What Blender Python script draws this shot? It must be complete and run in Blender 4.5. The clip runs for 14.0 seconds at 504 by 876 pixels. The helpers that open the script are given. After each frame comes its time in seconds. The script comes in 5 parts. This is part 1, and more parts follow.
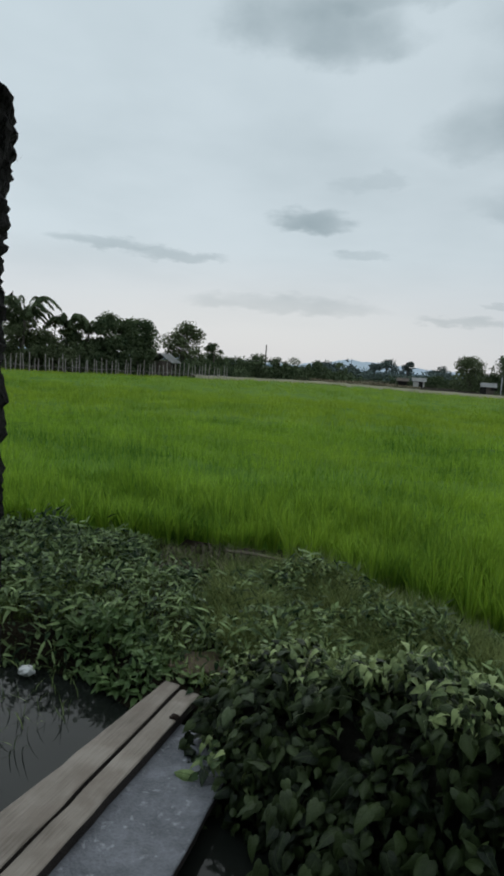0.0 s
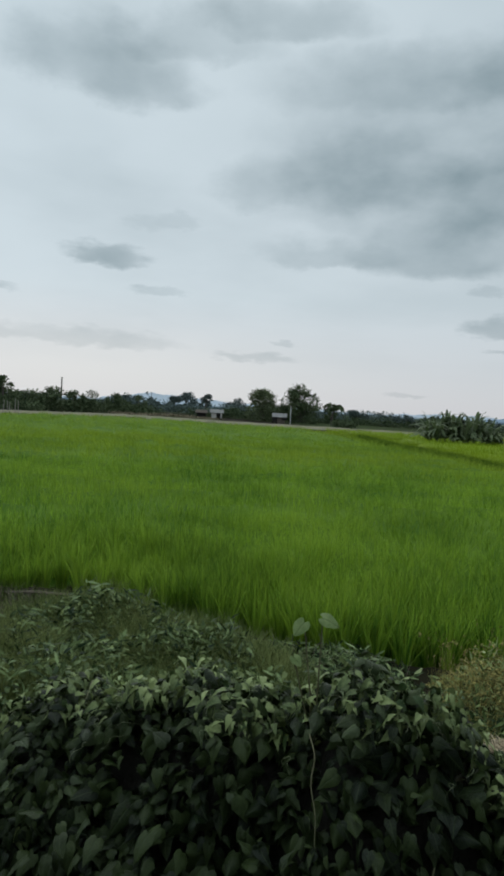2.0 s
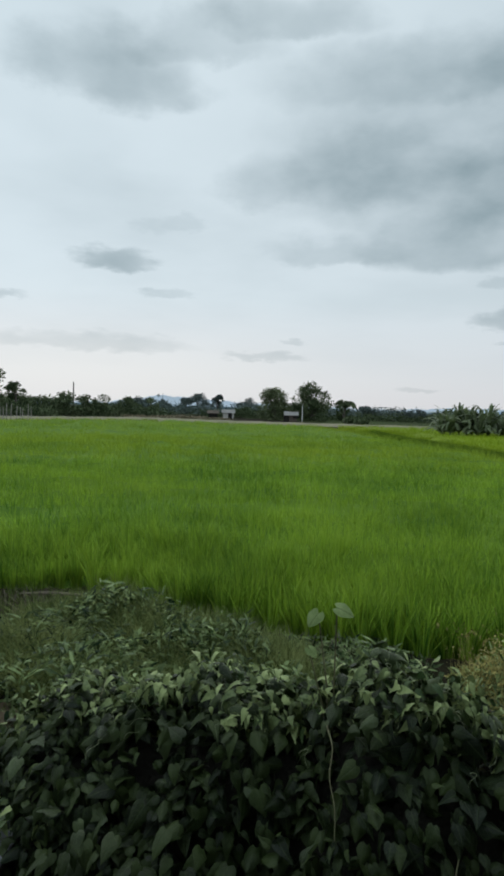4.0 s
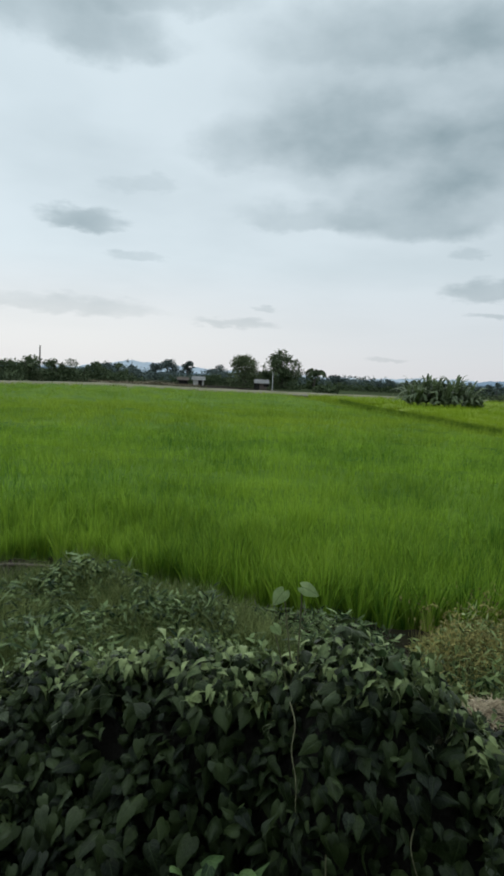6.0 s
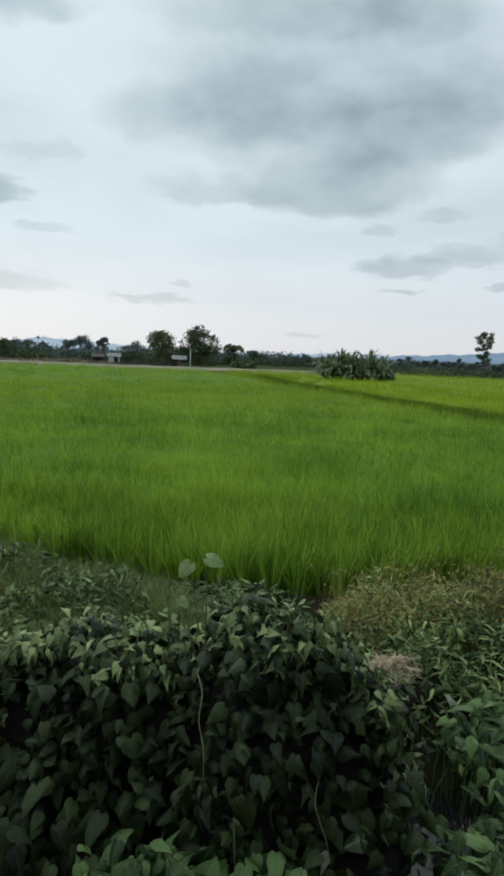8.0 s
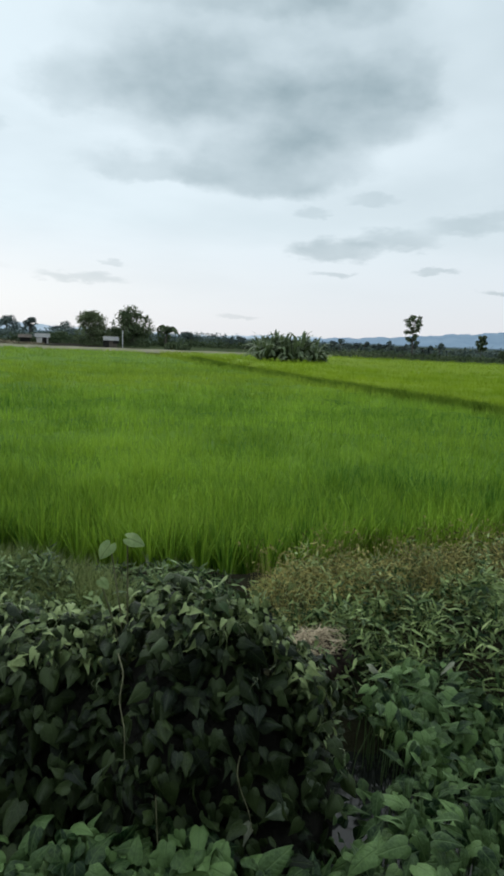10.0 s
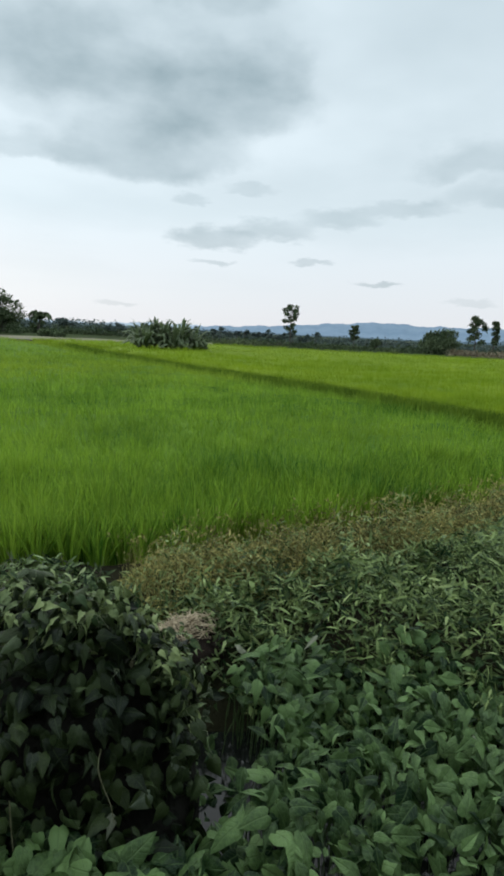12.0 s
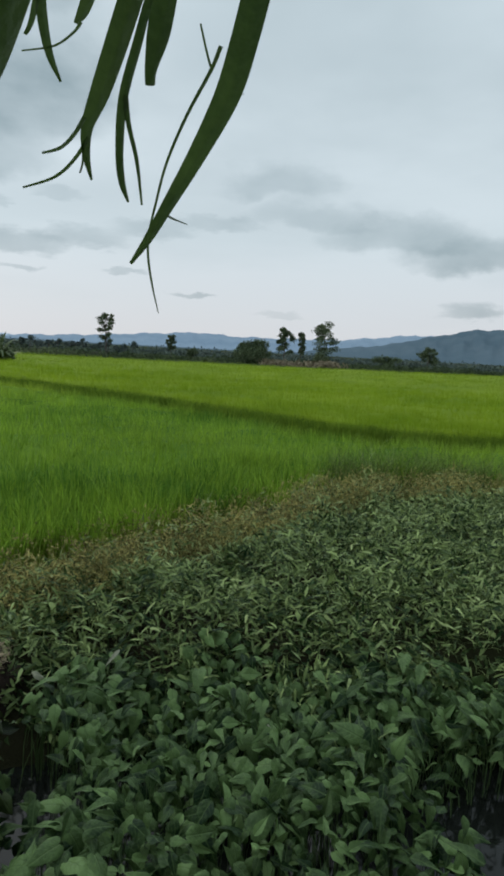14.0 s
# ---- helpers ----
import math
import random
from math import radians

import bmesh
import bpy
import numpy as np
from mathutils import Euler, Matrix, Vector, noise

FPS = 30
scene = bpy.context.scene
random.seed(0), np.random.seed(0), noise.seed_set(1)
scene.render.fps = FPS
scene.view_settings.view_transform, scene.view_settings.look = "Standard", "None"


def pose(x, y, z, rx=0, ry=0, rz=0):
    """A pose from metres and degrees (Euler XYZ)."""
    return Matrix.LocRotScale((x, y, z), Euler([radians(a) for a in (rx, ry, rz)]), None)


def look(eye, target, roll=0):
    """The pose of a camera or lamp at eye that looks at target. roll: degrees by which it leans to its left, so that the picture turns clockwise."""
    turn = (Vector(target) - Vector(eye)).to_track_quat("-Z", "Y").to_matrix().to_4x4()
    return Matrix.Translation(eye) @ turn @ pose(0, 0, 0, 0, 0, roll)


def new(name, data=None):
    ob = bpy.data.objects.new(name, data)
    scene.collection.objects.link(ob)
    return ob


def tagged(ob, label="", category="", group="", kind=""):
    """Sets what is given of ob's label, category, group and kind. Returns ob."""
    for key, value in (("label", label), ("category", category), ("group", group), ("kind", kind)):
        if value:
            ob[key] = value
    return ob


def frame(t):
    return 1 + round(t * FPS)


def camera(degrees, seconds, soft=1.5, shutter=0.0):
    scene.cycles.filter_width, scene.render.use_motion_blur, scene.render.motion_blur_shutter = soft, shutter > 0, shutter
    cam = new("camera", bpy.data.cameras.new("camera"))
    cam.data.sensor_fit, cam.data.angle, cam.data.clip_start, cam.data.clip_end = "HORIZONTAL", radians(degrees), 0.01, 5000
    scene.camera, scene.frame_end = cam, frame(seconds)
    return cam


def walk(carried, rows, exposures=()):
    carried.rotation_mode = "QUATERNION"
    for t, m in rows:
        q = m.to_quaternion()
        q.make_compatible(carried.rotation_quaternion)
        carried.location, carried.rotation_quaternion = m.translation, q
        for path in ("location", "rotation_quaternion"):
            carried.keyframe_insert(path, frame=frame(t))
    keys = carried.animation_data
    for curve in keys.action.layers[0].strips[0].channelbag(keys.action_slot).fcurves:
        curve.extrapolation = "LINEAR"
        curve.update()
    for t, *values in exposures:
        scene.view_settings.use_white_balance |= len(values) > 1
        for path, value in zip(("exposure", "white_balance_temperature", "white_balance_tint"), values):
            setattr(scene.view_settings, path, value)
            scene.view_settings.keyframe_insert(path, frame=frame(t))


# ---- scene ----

# ============ camera ============
cam = camera(45.0, 14.0, 3.2)
# seconds, eye, yaw (to the left), pitch (up), roll
PATH = [
    (0, 0.0255, 0.003, 2.033, 1.60, -6.91, 3.81),
    (0.5, 0.026, -0.042, 1.946, 1.69, -13.50, 4.07),
    (1, 0.073, -0.025, 1.949, -6.87, -6.40, 2.79),
    (1.5, 0.148, -0.036, 1.984, -14.81, -2.87, 3.81),
    (2, 0.173, -0.040, 1.980, -16.66, -2.71, 3.27),
    (2.5, 0.185, -0.039, 1.953, -17.40, -2.26, 3.68),
    (3, 0.196, -0.032, 1.903, -15.29, -1.64, 1.39),
    (5.5, 0.210, 0.015, 1.991, -17.16, -5.46, 2.31),
    (6, 0.219, 0.017, 1.983, -18.44, -5.77, 2.49),
    (6.5, 0.234, 0.023, 1.975, -20.14, -6.37, 2.63),
    (7, 0.264, 0.016, 1.968, -22.37, -7.00, 2.33),
    (7.5, 0.281, 0.012, 1.966, -24.43, -7.38, 2.07),
    (10, 0.363, -0.001, 1.940, -32.26, -9.18, 2.27),
    (10.5, 0.369, -0.026, 1.938, -34.43, -9.40, 2.22),
    (11, 0.397, -0.014, 1.938, -36.15, -9.82, 2.11),
    (11.5, 0.425, -0.032, 1.935, -39.13, -9.96, 2.07),
    (12, 0.451, -0.056, 1.933, -43.38, -9.82, 2.81),
    (12.5, 0.474, -0.075, 1.926, -47.86, -9.89, 3.32),
    (13, 0.493, -0.108, 1.933, -52.93, -8.51, 4.28),
    (13.5, 0.496, -0.140, 1.948, -57.36, -7.22, 4.49),
    (14, 0.523, -0.187, 1.951, -60.18, -8.10, 3.07),
]


def aim(x, y, z, yaw, pitch, roll):
    a, b = radians(yaw), radians(pitch)
    return look((x, y, z), (x - math.sin(a) * math.cos(b), y + math.cos(a) * math.cos(b), z + math.sin(b)), roll)


EXPOSURES = [(0, -0.31), (0.5, 0.03), (1.0, 0.02), (1.5, -0.31), (2.2, -0.26), (3, -0.18), (5.5, -0.09), (7.5, -0.03), (10, 0.14), (12.5, 0.19), (13.0, 0.12), (13.5, -0.04), (14, -0.06)]
walk(cam, [(row[0], aim(*row[1:])) for row in PATH], EXPOSURES)

# ============ sky, sun ============
SUN_AZ, SUN_EL = 15.0, 48.0

# clouds that can be told apart: azimuth, elevation, half width, half height (degrees), depth of grey
CLOUDS = [
    # the large broken mass
    (31.0, 20.5, 17.0, 10.0, 0.34), (27.0, 20.0, 9.5, 4.6, 0.30), (38.5, 18.4, 9.0, 5.0, 0.36), (34.0, 14.2, 9.0, 3.4, 0.44), (22.5, 14.2, 7.0, 1.8, 0.26),
    (29.0, 27.2, 15.0, 3.4, 0.26), (38.0, 26.5, 7.0, 3.2, 0.24), (16.5, 19.6, 5.0, 3.0, 0.20), (44.0, 20.8, 3.6, 3.0, 0.24),
    # the bank overhead
    (1.5, 26.8, 9.5, 4.0, 0.42), (10.0, 29.8, 8.0, 2.6, 0.28), (18.0, 31.5, 9.0, 2.4, 0.34), (-12.0, 33.0, 10.0, 4.0, 0.3),
    # small ones
    (2.7, 12.8, 4.0, 1.25, 0.42), (7.2, 10.1, 2.5, 0.5, 0.20), (9.0, 16.3, 2.2, 0.9, 0.14), (5.8, 15.9, 2.0, 0.9, 0.12),
    (-16.0, 9.7, 5.0, 0.7, 0.26), (-9.5, 9.2, 5.0, 0.6, 0.26), (0.5, 5.5, 9.0, 1.1, 0.22), (16.5, 4.8, 4.2, 0.55, 0.24), (19.0, 6.2, 1.8, 0.3, 0.20),
    (38.8, 8.0, 4.4, 1.25, 0.40), (44.3, 8.9, 4.4, 1.2, 0.34), (49.8, 10.1, 4.2, 1.05, 0.28), (55.6, 11.0, 4.4, 0.9, 0.24),
    (38.6, 6.0, 2.0, 0.3, 0.28), (47.9, 6.4, 2.1, 0.30, 0.30), (54.0, 4.8, 2.4, 0.28, 0.32), (30.6, 2.0, 2.2, 0.32, 0.24), (42.3, 12.3, 3.0, 0.65, 0.20), (37.0, 11.2, 2.0, 0.55, 0.20),
    (61.5, 14.4, 5.5, 2.2, 0.28), (65.0, 11.8, 7.0, 1.6, 0.24), (73.0, 10.2, 7.5, 2.2, 0.36), (79.0, 8.5, 7.0, 2.2, 0.46), (79.0, 4.3, 3.0, 0.9, 0.34), (62.0, 3.4, 2.4, 0.35, 0.16),
    (95.0, 18.0, 14.0, 4.0, 0.35), (120.0, 20.0, 25.0, 8.0, 0.5), (-70.0, 22.0, 22.0, 7.0, 0.5),
]


def build_world():
    world = bpy.data.worlds.new("overcast_sky")
    scene.world = world
    world.use_nodes = True
    nt = world.node_tree
    nt.nodes.clear()
    N, L = nt.nodes.new, nt.links.new

    def calc(op, a, b=None, c=None, clamp=False):
        n = N("ShaderNodeMath")
        n.operation, n.use_clamp = op, clamp
        for i, v in enumerate((a, b, c)):
            if v is None:
                continue
            if isinstance(v, (int, float)):
                n.inputs[i].default_value = v
            else:
                L(v, n.inputs[i])
        return n.outputs[0]

    tc = N("ShaderNodeTexCoord")
    sep = N("ShaderNodeSeparateXYZ")
    L(tc.outputs["Generated"], sep.inputs[0])
    x, y, z = sep.outputs
    up = calc("ADD", calc("MAXIMUM", z, 0.0), 0.12)
    flat = N("ShaderNodeCombineXYZ")
    L(calc("DIVIDE", x, up), flat.inputs[0])
    L(calc("DIVIDE", y, up), flat.inputs[1])
    az = calc("MULTIPLY", calc("ARCTAN2", x, y), 57.2958)
    el = calc("MULTIPLY", calc("ARCSINE", z), 57.2958)

    def noise_tex(scale, detail, rough, vec=None, w=0.0):
        n = N("ShaderNodeTexNoise")
        n.noise_dimensions = "4D"
        n.inputs["Scale"].default_value, n.inputs["Detail"].default_value = scale, detail
        n.inputs["Roughness"].default_value, n.inputs["W"].default_value = rough, w
        L(vec or flat.outputs[0], n.inputs["Vector"])
        return n

    def angles(across, high):
        c = N("ShaderNodeCombineXYZ")
        L(calc("DIVIDE", az, across), c.inputs[0])
        L(calc("DIVIDE", el, high), c.inputs[1])
        return c.outputs[0]

    # billows bend the outlines of the large clouds, drawn-out wisps those of the small ones
    def swing(across, high, w, detail, amount):
        return calc("MULTIPLY", calc("SUBTRACT", noise_tex(1.0, detail, 0.55, angles(across, high), w).outputs["Fac"], 0.5), amount)

    big_az, big_el = swing(8.0, 5.0, 3.0, 5.0, 10.0), swing(7.0, 4.0, 21.0, 5.0, 5.0)
    fine_az, fine_el = swing(3.2, 1.2, 33.0, 4.0, 5.0), swing(2.4, 0.9, 41.0, 4.0, 2.0)
    lump_noise = noise_tex(1.0, 4.0, 0.5, angles(7.0, 3.6), 12.0).outputs["Fac"]
    clear = None
    for a0, e0, wa, we, depth in CLOUDS:
        large = we > 1.4
        da = calc("DIVIDE", calc("SUBTRACT", calc("ADD", az, big_az if large else fine_az), a0), wa)
        de = calc("DIVIDE", calc("SUBTRACT", calc("ADD", el, big_el if large else fine_el), e0), we)
        # flatter and sharper below than above
        de = calc("MAXIMUM", de, calc("MULTIPLY", de, -1.8 if large else -1.35))
        r2 = calc("ADD", calc("MULTIPLY", da, da), calc("MULTIPLY", de, de))
        edge = N("ShaderNodeMapRange")
        edge.interpolation_type = "SMOOTHSTEP"
        edge.inputs["From Min"].default_value, edge.inputs["From Max"].default_value = 1.35, 0.10
        edge.inputs["To Min"].default_value, edge.inputs["To Max"].default_value = 1.0, 1.0 - depth
        L(r2, edge.inputs["Value"])
        clear = edge.outputs[0] if clear is None else calc("MULTIPLY", clear, edge.outputs[0])
    grey = calc("SUBTRACT", 1.0, clear, None, True)
    # the broken layer that covers the rest
    layer = noise_tex(0.8, 5.0, 0.48, None, 1.7)
    soft = N("ShaderNodeMapRange")
    soft.interpolation_type = "SMOOTHSTEP"
    soft.inputs["From Min"].default_value, soft.inputs["From Max"].default_value = 0.42, 0.72
    soft.inputs["To Max"].default_value = 0.30
    L(layer.outputs["Fac"], soft.inputs["Value"])
    inner = calc("MULTIPLY", grey, calc("MULTIPLY_ADD", lump_noise, 1.6, 0.22))
    high = calc("MULTIPLY_ADD", el, 0.055, -0.1, True)
    total = calc("ADD", inner, calc("MULTIPLY", calc("MULTIPLY", soft.outputs[0], high), calc("SUBTRACT", 1.0, calc("MULTIPLY", grey, 1.6, None, True))), None, True)

    tone = N("ShaderNodeValToRGB")
    el_ramp = tone.color_ramp
    el_ramp.elements[0].position, el_ramp.elements[0].color = 0.0, (0.70, 0.715, 0.757, 1)
    el_ramp.elements[1].position, el_ramp.elements[1].color = 1.0, (0.645, 0.765, 0.825, 1)
    mid = el_ramp.elements.new(0.25)
    mid.color = (0.69, 0.785, 0.835, 1)
    L(calc("DIVIDE", el, 40.0, None, True), tone.inputs[0])
    # thin bright cloud low in the sky on the sun's side, and the sky duller away from it
    ga, ge = calc("DIVIDE", calc("SUBTRACT", az, -2.0), 26.0), calc("DIVIDE", calc("SUBTRACT", el, 3.0), 4.5)
    glow = calc("POWER", 2.718, calc("MULTIPLY", calc("ADD", calc("MULTIPLY", ga, ga), calc("MULTIPLY", ge, ge)), -1.0))
    warm = N("ShaderNodeMix")
    warm.data_type = "RGBA"
    L(calc("MULTIPLY", glow, 0.5), warm.inputs[0])
    L(tone.outputs[0], warm.inputs[6])
    warm.inputs[7].default_value = (0.90, 0.89, 0.86, 1)
    side = N("ShaderNodeMix")
    side.data_type, side.blend_type = "RGBA", "MULTIPLY"
    side.inputs[0].default_value = 1.0
    L(warm.outputs[2], side.inputs[6])
    L(calc("MINIMUM", calc("MAXIMUM", calc("MULTIPLY_ADD", az, -0.0018, 1.04), 0.95), 1.12), side.inputs[7])
    mix = N("ShaderNodeMix")
    mix.data_type = "RGBA"
    L(total, mix.inputs[0])
    L(side.outputs[2], mix.inputs[6])
    mix.inputs[7].default_value = (0.15, 0.235, 0.265, 1)
    # a little of the clear sky behind the cloud
    sky = N("ShaderNodeTexSky")
    sky.sky_type, sky.sun_disc = "NISHITA", False
    sky.sun_elevation, sky.sun_rotation = radians(SUN_EL), radians(SUN_AZ)
    behind = N("ShaderNodeMix")
    behind.data_type, behind.blend_type = "RGBA", "ADD"
    behind.inputs[0].default_value = 0.006
    L(mix.outputs[2], behind.inputs[6])
    L(sky.outputs[0], behind.inputs[7])
    bg = N("ShaderNodeBackground")
    bg.inputs["Strength"].default_value = 1.0
    L(behind.outputs[2], bg.inputs["Color"])
    L(bg.outputs[0], N("ShaderNodeOutputWorld").inputs[0])


build_world()
sun_data = bpy.data.lights.new("sun", "SUN")
sun_data.energy, sun_data.angle, sun_data.color = 0.7, radians(80), (1.0, 0.97, 0.92)
sun = new("sun", sun_data)
sun.matrix_world = look((math.sin(radians(SUN_AZ)) * 50, math.cos(radians(SUN_AZ)) * 50, 50 * math.tan(radians(SUN_EL))), (0, 0, 0))

# ============ materials ============


def material(name, dark, light, rough=0.7, scale=20.0, fine=160.0, bump=0.15, spread=0.0, island=False, through_light=0.0, gloss=0.3, big=None, grain=None, vein=None, contrast=(0.45, 1.0)):
    """Two colours mixed by noise at two scales; spread: how far single pieces differ; big: a third colour in wide patches (colour, scale, low, high);
    grain: the turn in degrees of wood fibres in plan; vein: the colour of a leaf's veins."""
    m = bpy.data.materials.new(name)
    m.use_nodes = True
    nt = m.node_tree
    nt.nodes.clear()
    N, L = nt.nodes.new, nt.links.new
    geo, tc = N("ShaderNodeNewGeometry"), N("ShaderNodeTexCoord")
    n1, n2 = N("ShaderNodeTexNoise"), N("ShaderNodeTexNoise")
    for n, s in ((n1, scale), (n2, fine)):
        n.inputs["Scale"].default_value, n.inputs["Detail"].default_value = s, 4.0
        L(geo.outputs["Position"], n.inputs["Vector"])
    if grain is not None:
        mp = N("ShaderNodeMapping")
        mp.vector_type = "TEXTURE"
        mp.inputs["Rotation"].default_value = (0, 0, radians(-grain))
        mp.inputs["Scale"].default_value = (1.0, 22.0, 1.0)
        L(geo.outputs["Position"], mp.inputs["Vector"])
        L(mp.outputs[0], n2.inputs["Vector"])
    add = N("ShaderNodeMath")
    add.operation = "MULTIPLY_ADD"
    L(n2.outputs["Fac"], add.inputs[0])
    add.inputs[1].default_value = 0.45
    L(n1.outputs["Fac"], add.inputs[2])
    rng = N("ShaderNodeMapRange")
    rng.inputs["From Min"].default_value, rng.inputs["From Max"].default_value = contrast
    L(add.outputs[0], rng.inputs["Value"])
    mix = N("ShaderNodeMix")
    mix.data_type = "RGBA"
    mix.inputs[6].default_value, mix.inputs[7].default_value = (*dark, 1), (*light, 1)
    fac = rng.outputs[0]
    if spread:
        if island:
            src = geo.outputs["Random Per Island"]
        else:
            src = N("ShaderNodeObjectInfo").outputs["Random"]
        var = N("ShaderNodeMath")
        var.operation, var.use_clamp = "MULTIPLY_ADD", True
        cen = N("ShaderNodeMath")
        cen.operation = "SUBTRACT"
        L(src, cen.inputs[0])
        cen.inputs[1].default_value = 0.5
        L(cen.outputs[0], var.inputs[0])
        var.inputs[1].default_value = spread
        L(fac, var.inputs[2])
        fac = var.outputs[0]
    L(fac, mix.inputs[0])
    col = mix.outputs[2]
    if big:
        n3, r3, m3 = N("ShaderNodeTexNoise"), N("ShaderNodeMapRange"), N("ShaderNodeMix")
        n3.inputs["Scale"].default_value, n3.inputs["Detail"].default_value = big[1], 3.0
        L(geo.outputs["Position"], n3.inputs["Vector"])
        r3.inputs["From Min"].default_value, r3.inputs["From Max"].default_value = big[2], big[3]
        L(n3.outputs["Fac"], r3.inputs["Value"])
        m3.data_type = "RGBA"
        L(r3.outputs[0], m3.inputs[0])
        L(col, m3.inputs[6])
        m3.inputs[7].default_value = (*big[0], 1)
        col = m3.outputs[2]
    height = n2.outputs["Fac"]
    if vein:
        # midrib and slanting side veins, from the leaf's own across and along
        at, sp = N("ShaderNodeAttribute"), N("ShaderNodeSeparateXYZ")
        at.attribute_name = "leaf"
        L(at.outputs["Vector"], sp.inputs[0])

        def calc(op, a, b=None, c=None, clamp=False):
            nd = N("ShaderNodeMath")
            nd.operation, nd.use_clamp = op, clamp
            for i, val in enumerate((a, b, c)):
                if val is None:
                    continue
                if isinstance(val, (int, float)):
                    nd.inputs[i].default_value = val
                else:
                    L(val, nd.inputs[i])
            return nd.outputs[0]

        across = calc("ABSOLUTE", sp.outputs[0])
        rib = calc("SUBTRACT", 1.0, calc("DIVIDE", across, 0.035), None, True)
        slant = calc("MULTIPLY_ADD", across, -0.9, sp.outputs[1])
        side_v = calc("POWER", calc("SUBTRACT", 1.0, calc("ABSOLUTE", calc("SINE", calc("MULTIPLY", slant, 19.0)))), 5.0)
        mask = calc("MAXIMUM", rib, calc("MULTIPLY", side_v, 0.55))
        vm = N("ShaderNodeMix")
        vm.data_type = "RGBA"
        L(calc("MULTIPLY", mask, 0.75), vm.inputs[0])
        L(col, vm.inputs[6])
        vm.inputs[7].default_value = (*vein, 1)
        col = vm.outputs[2]
        height = calc("MULTIPLY_ADD", mask, -0.8, height)
    bsdf = N("ShaderNodeBsdfPrincipled")
    bsdf.inputs["Roughness"].default_value = rough
    bsdf.inputs["Specular IOR Level"].default_value = gloss
    L(col, bsdf.inputs["Base Color"])
    if bump:
        b = N("ShaderNodeBump")
        b.inputs["Strength"].default_value, b.inputs["Distance"].default_value = min(1.0, bump * 4), 0.01
        L(height, b.inputs["Height"])
        L(b.outputs[0], bsdf.inputs["Normal"])
    out, shader = N("ShaderNodeOutputMaterial"), bsdf.outputs[0]
    if through_light:
        tl, ms = N("ShaderNodeBsdfTranslucent"), N("ShaderNodeMixShader")
        L(col, tl.inputs["Color"])
        ms.inputs[0].default_value = through_light
        L(shader, ms.inputs[1])
        L(tl.outputs[0], ms.inputs[2])
        shader = ms.outputs[0]
    L(shader, out.inputs[0])
    return m


def water_material():
    m = bpy.data.materials.new("ditch_water")
    m.use_nodes = True
    nt = m.node_tree
    bsdf = nt.nodes["Principled BSDF"]
    bsdf.inputs["Base Color"].default_value = (0.012, 0.014, 0.012, 1)
    bsdf.inputs["Roughness"].default_value, bsdf.inputs["IOR"].default_value = 0.06, 1.33
    n, b, g = nt.nodes.new("ShaderNodeTexNoise"), nt.nodes.new("ShaderNodeBump"), nt.nodes.new("ShaderNodeNewGeometry")
    n.inputs["Scale"].default_value = 9.0
    nt.links.new(g.outputs["Position"], n.inputs["Vector"])
    b.inputs["Strength"].default_value, b.inputs["Distance"].default_value = 0.12, 0.01
    nt.links.new(n.outputs["Fac"], b.inputs["Height"])
    nt.links.new(b.outputs[0], bsdf.inputs["Normal"])
    return m


M_SOIL = material("bank_soil", (0.010, 0.008, 0.006), (0.032, 0.025, 0.017), 0.95, 3.0, 60.0, 0.5, gloss=0.03, big=((0.05, 0.07, 0.025), 0.03, 0.42, 0.55))
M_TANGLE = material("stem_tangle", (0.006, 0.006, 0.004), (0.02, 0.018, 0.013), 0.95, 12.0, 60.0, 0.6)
M_MUD = material("reddish_mud", (0.014, 0.008, 0.006), (0.042, 0.025, 0.018), 0.85, 8.0, 90.0, 0.5)
M_WATER = water_material()
M_RICE = material("rice_leaf", (0.058, 0.155, 0.018), (0.33, 0.50, 0.054), 0.55, 0.45, 3.0, 0.0, 0.9, True, 0.3, 0.1, big=((0.33, 0.46, 0.05), 0.12, 0.48, 0.78), contrast=(0.42, 0.95))
M_RICE_FAR = material("distant_rice_leaf", (0.10, 0.20, 0.022), (0.35, 0.475, 0.052), 0.6, 0.35, 3.0, 0.0, 0.6, True, 0.3, 0.05, big=((0.34, 0.44, 0.048), 0.05, 0.45, 0.75), contrast=(0.42, 0.95))
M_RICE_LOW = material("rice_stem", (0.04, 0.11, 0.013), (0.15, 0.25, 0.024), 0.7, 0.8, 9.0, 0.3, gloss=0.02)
M_RICE_RIPE = material("rice_leaf_yellowing", (0.19, 0.30, 0.020), (0.33, 0.44, 0.036), 0.6, 0.3, 3.0, 0.0, 0.4, True, 0.4, 0.03)
M_GRASS = material("bank_grass", (0.075, 0.125, 0.025), (0.22, 0.29, 0.085), 0.7, 2.5, 30.0, 0.0, 0.8, True, 0.3, 0.08)
M_GRASS_OLIVE = material("olive_bank_grass", (0.065, 0.10, 0.028), (0.27, 0.31, 0.115), 0.75, 2.5, 30.0, 0.0, 0.9, True, 0.3, 0.06)
M_WEED = material("weed_leaf", (0.018, 0.046, 0.012), (0.33, 0.43, 0.155), 0.5, 3.0, 40.0, 0.0, 1.2, True, 0.15, 0.14, contrast=(0.5, 1.05))
M_WEED_COOL = material("bank_weed_leaf", (0.014, 0.034, 0.012), (0.26, 0.35, 0.145), 0.5, 3.0, 40.0, 0.0, 1.2, True, 0.12, 0.14, contrast=(0.52, 1.05))
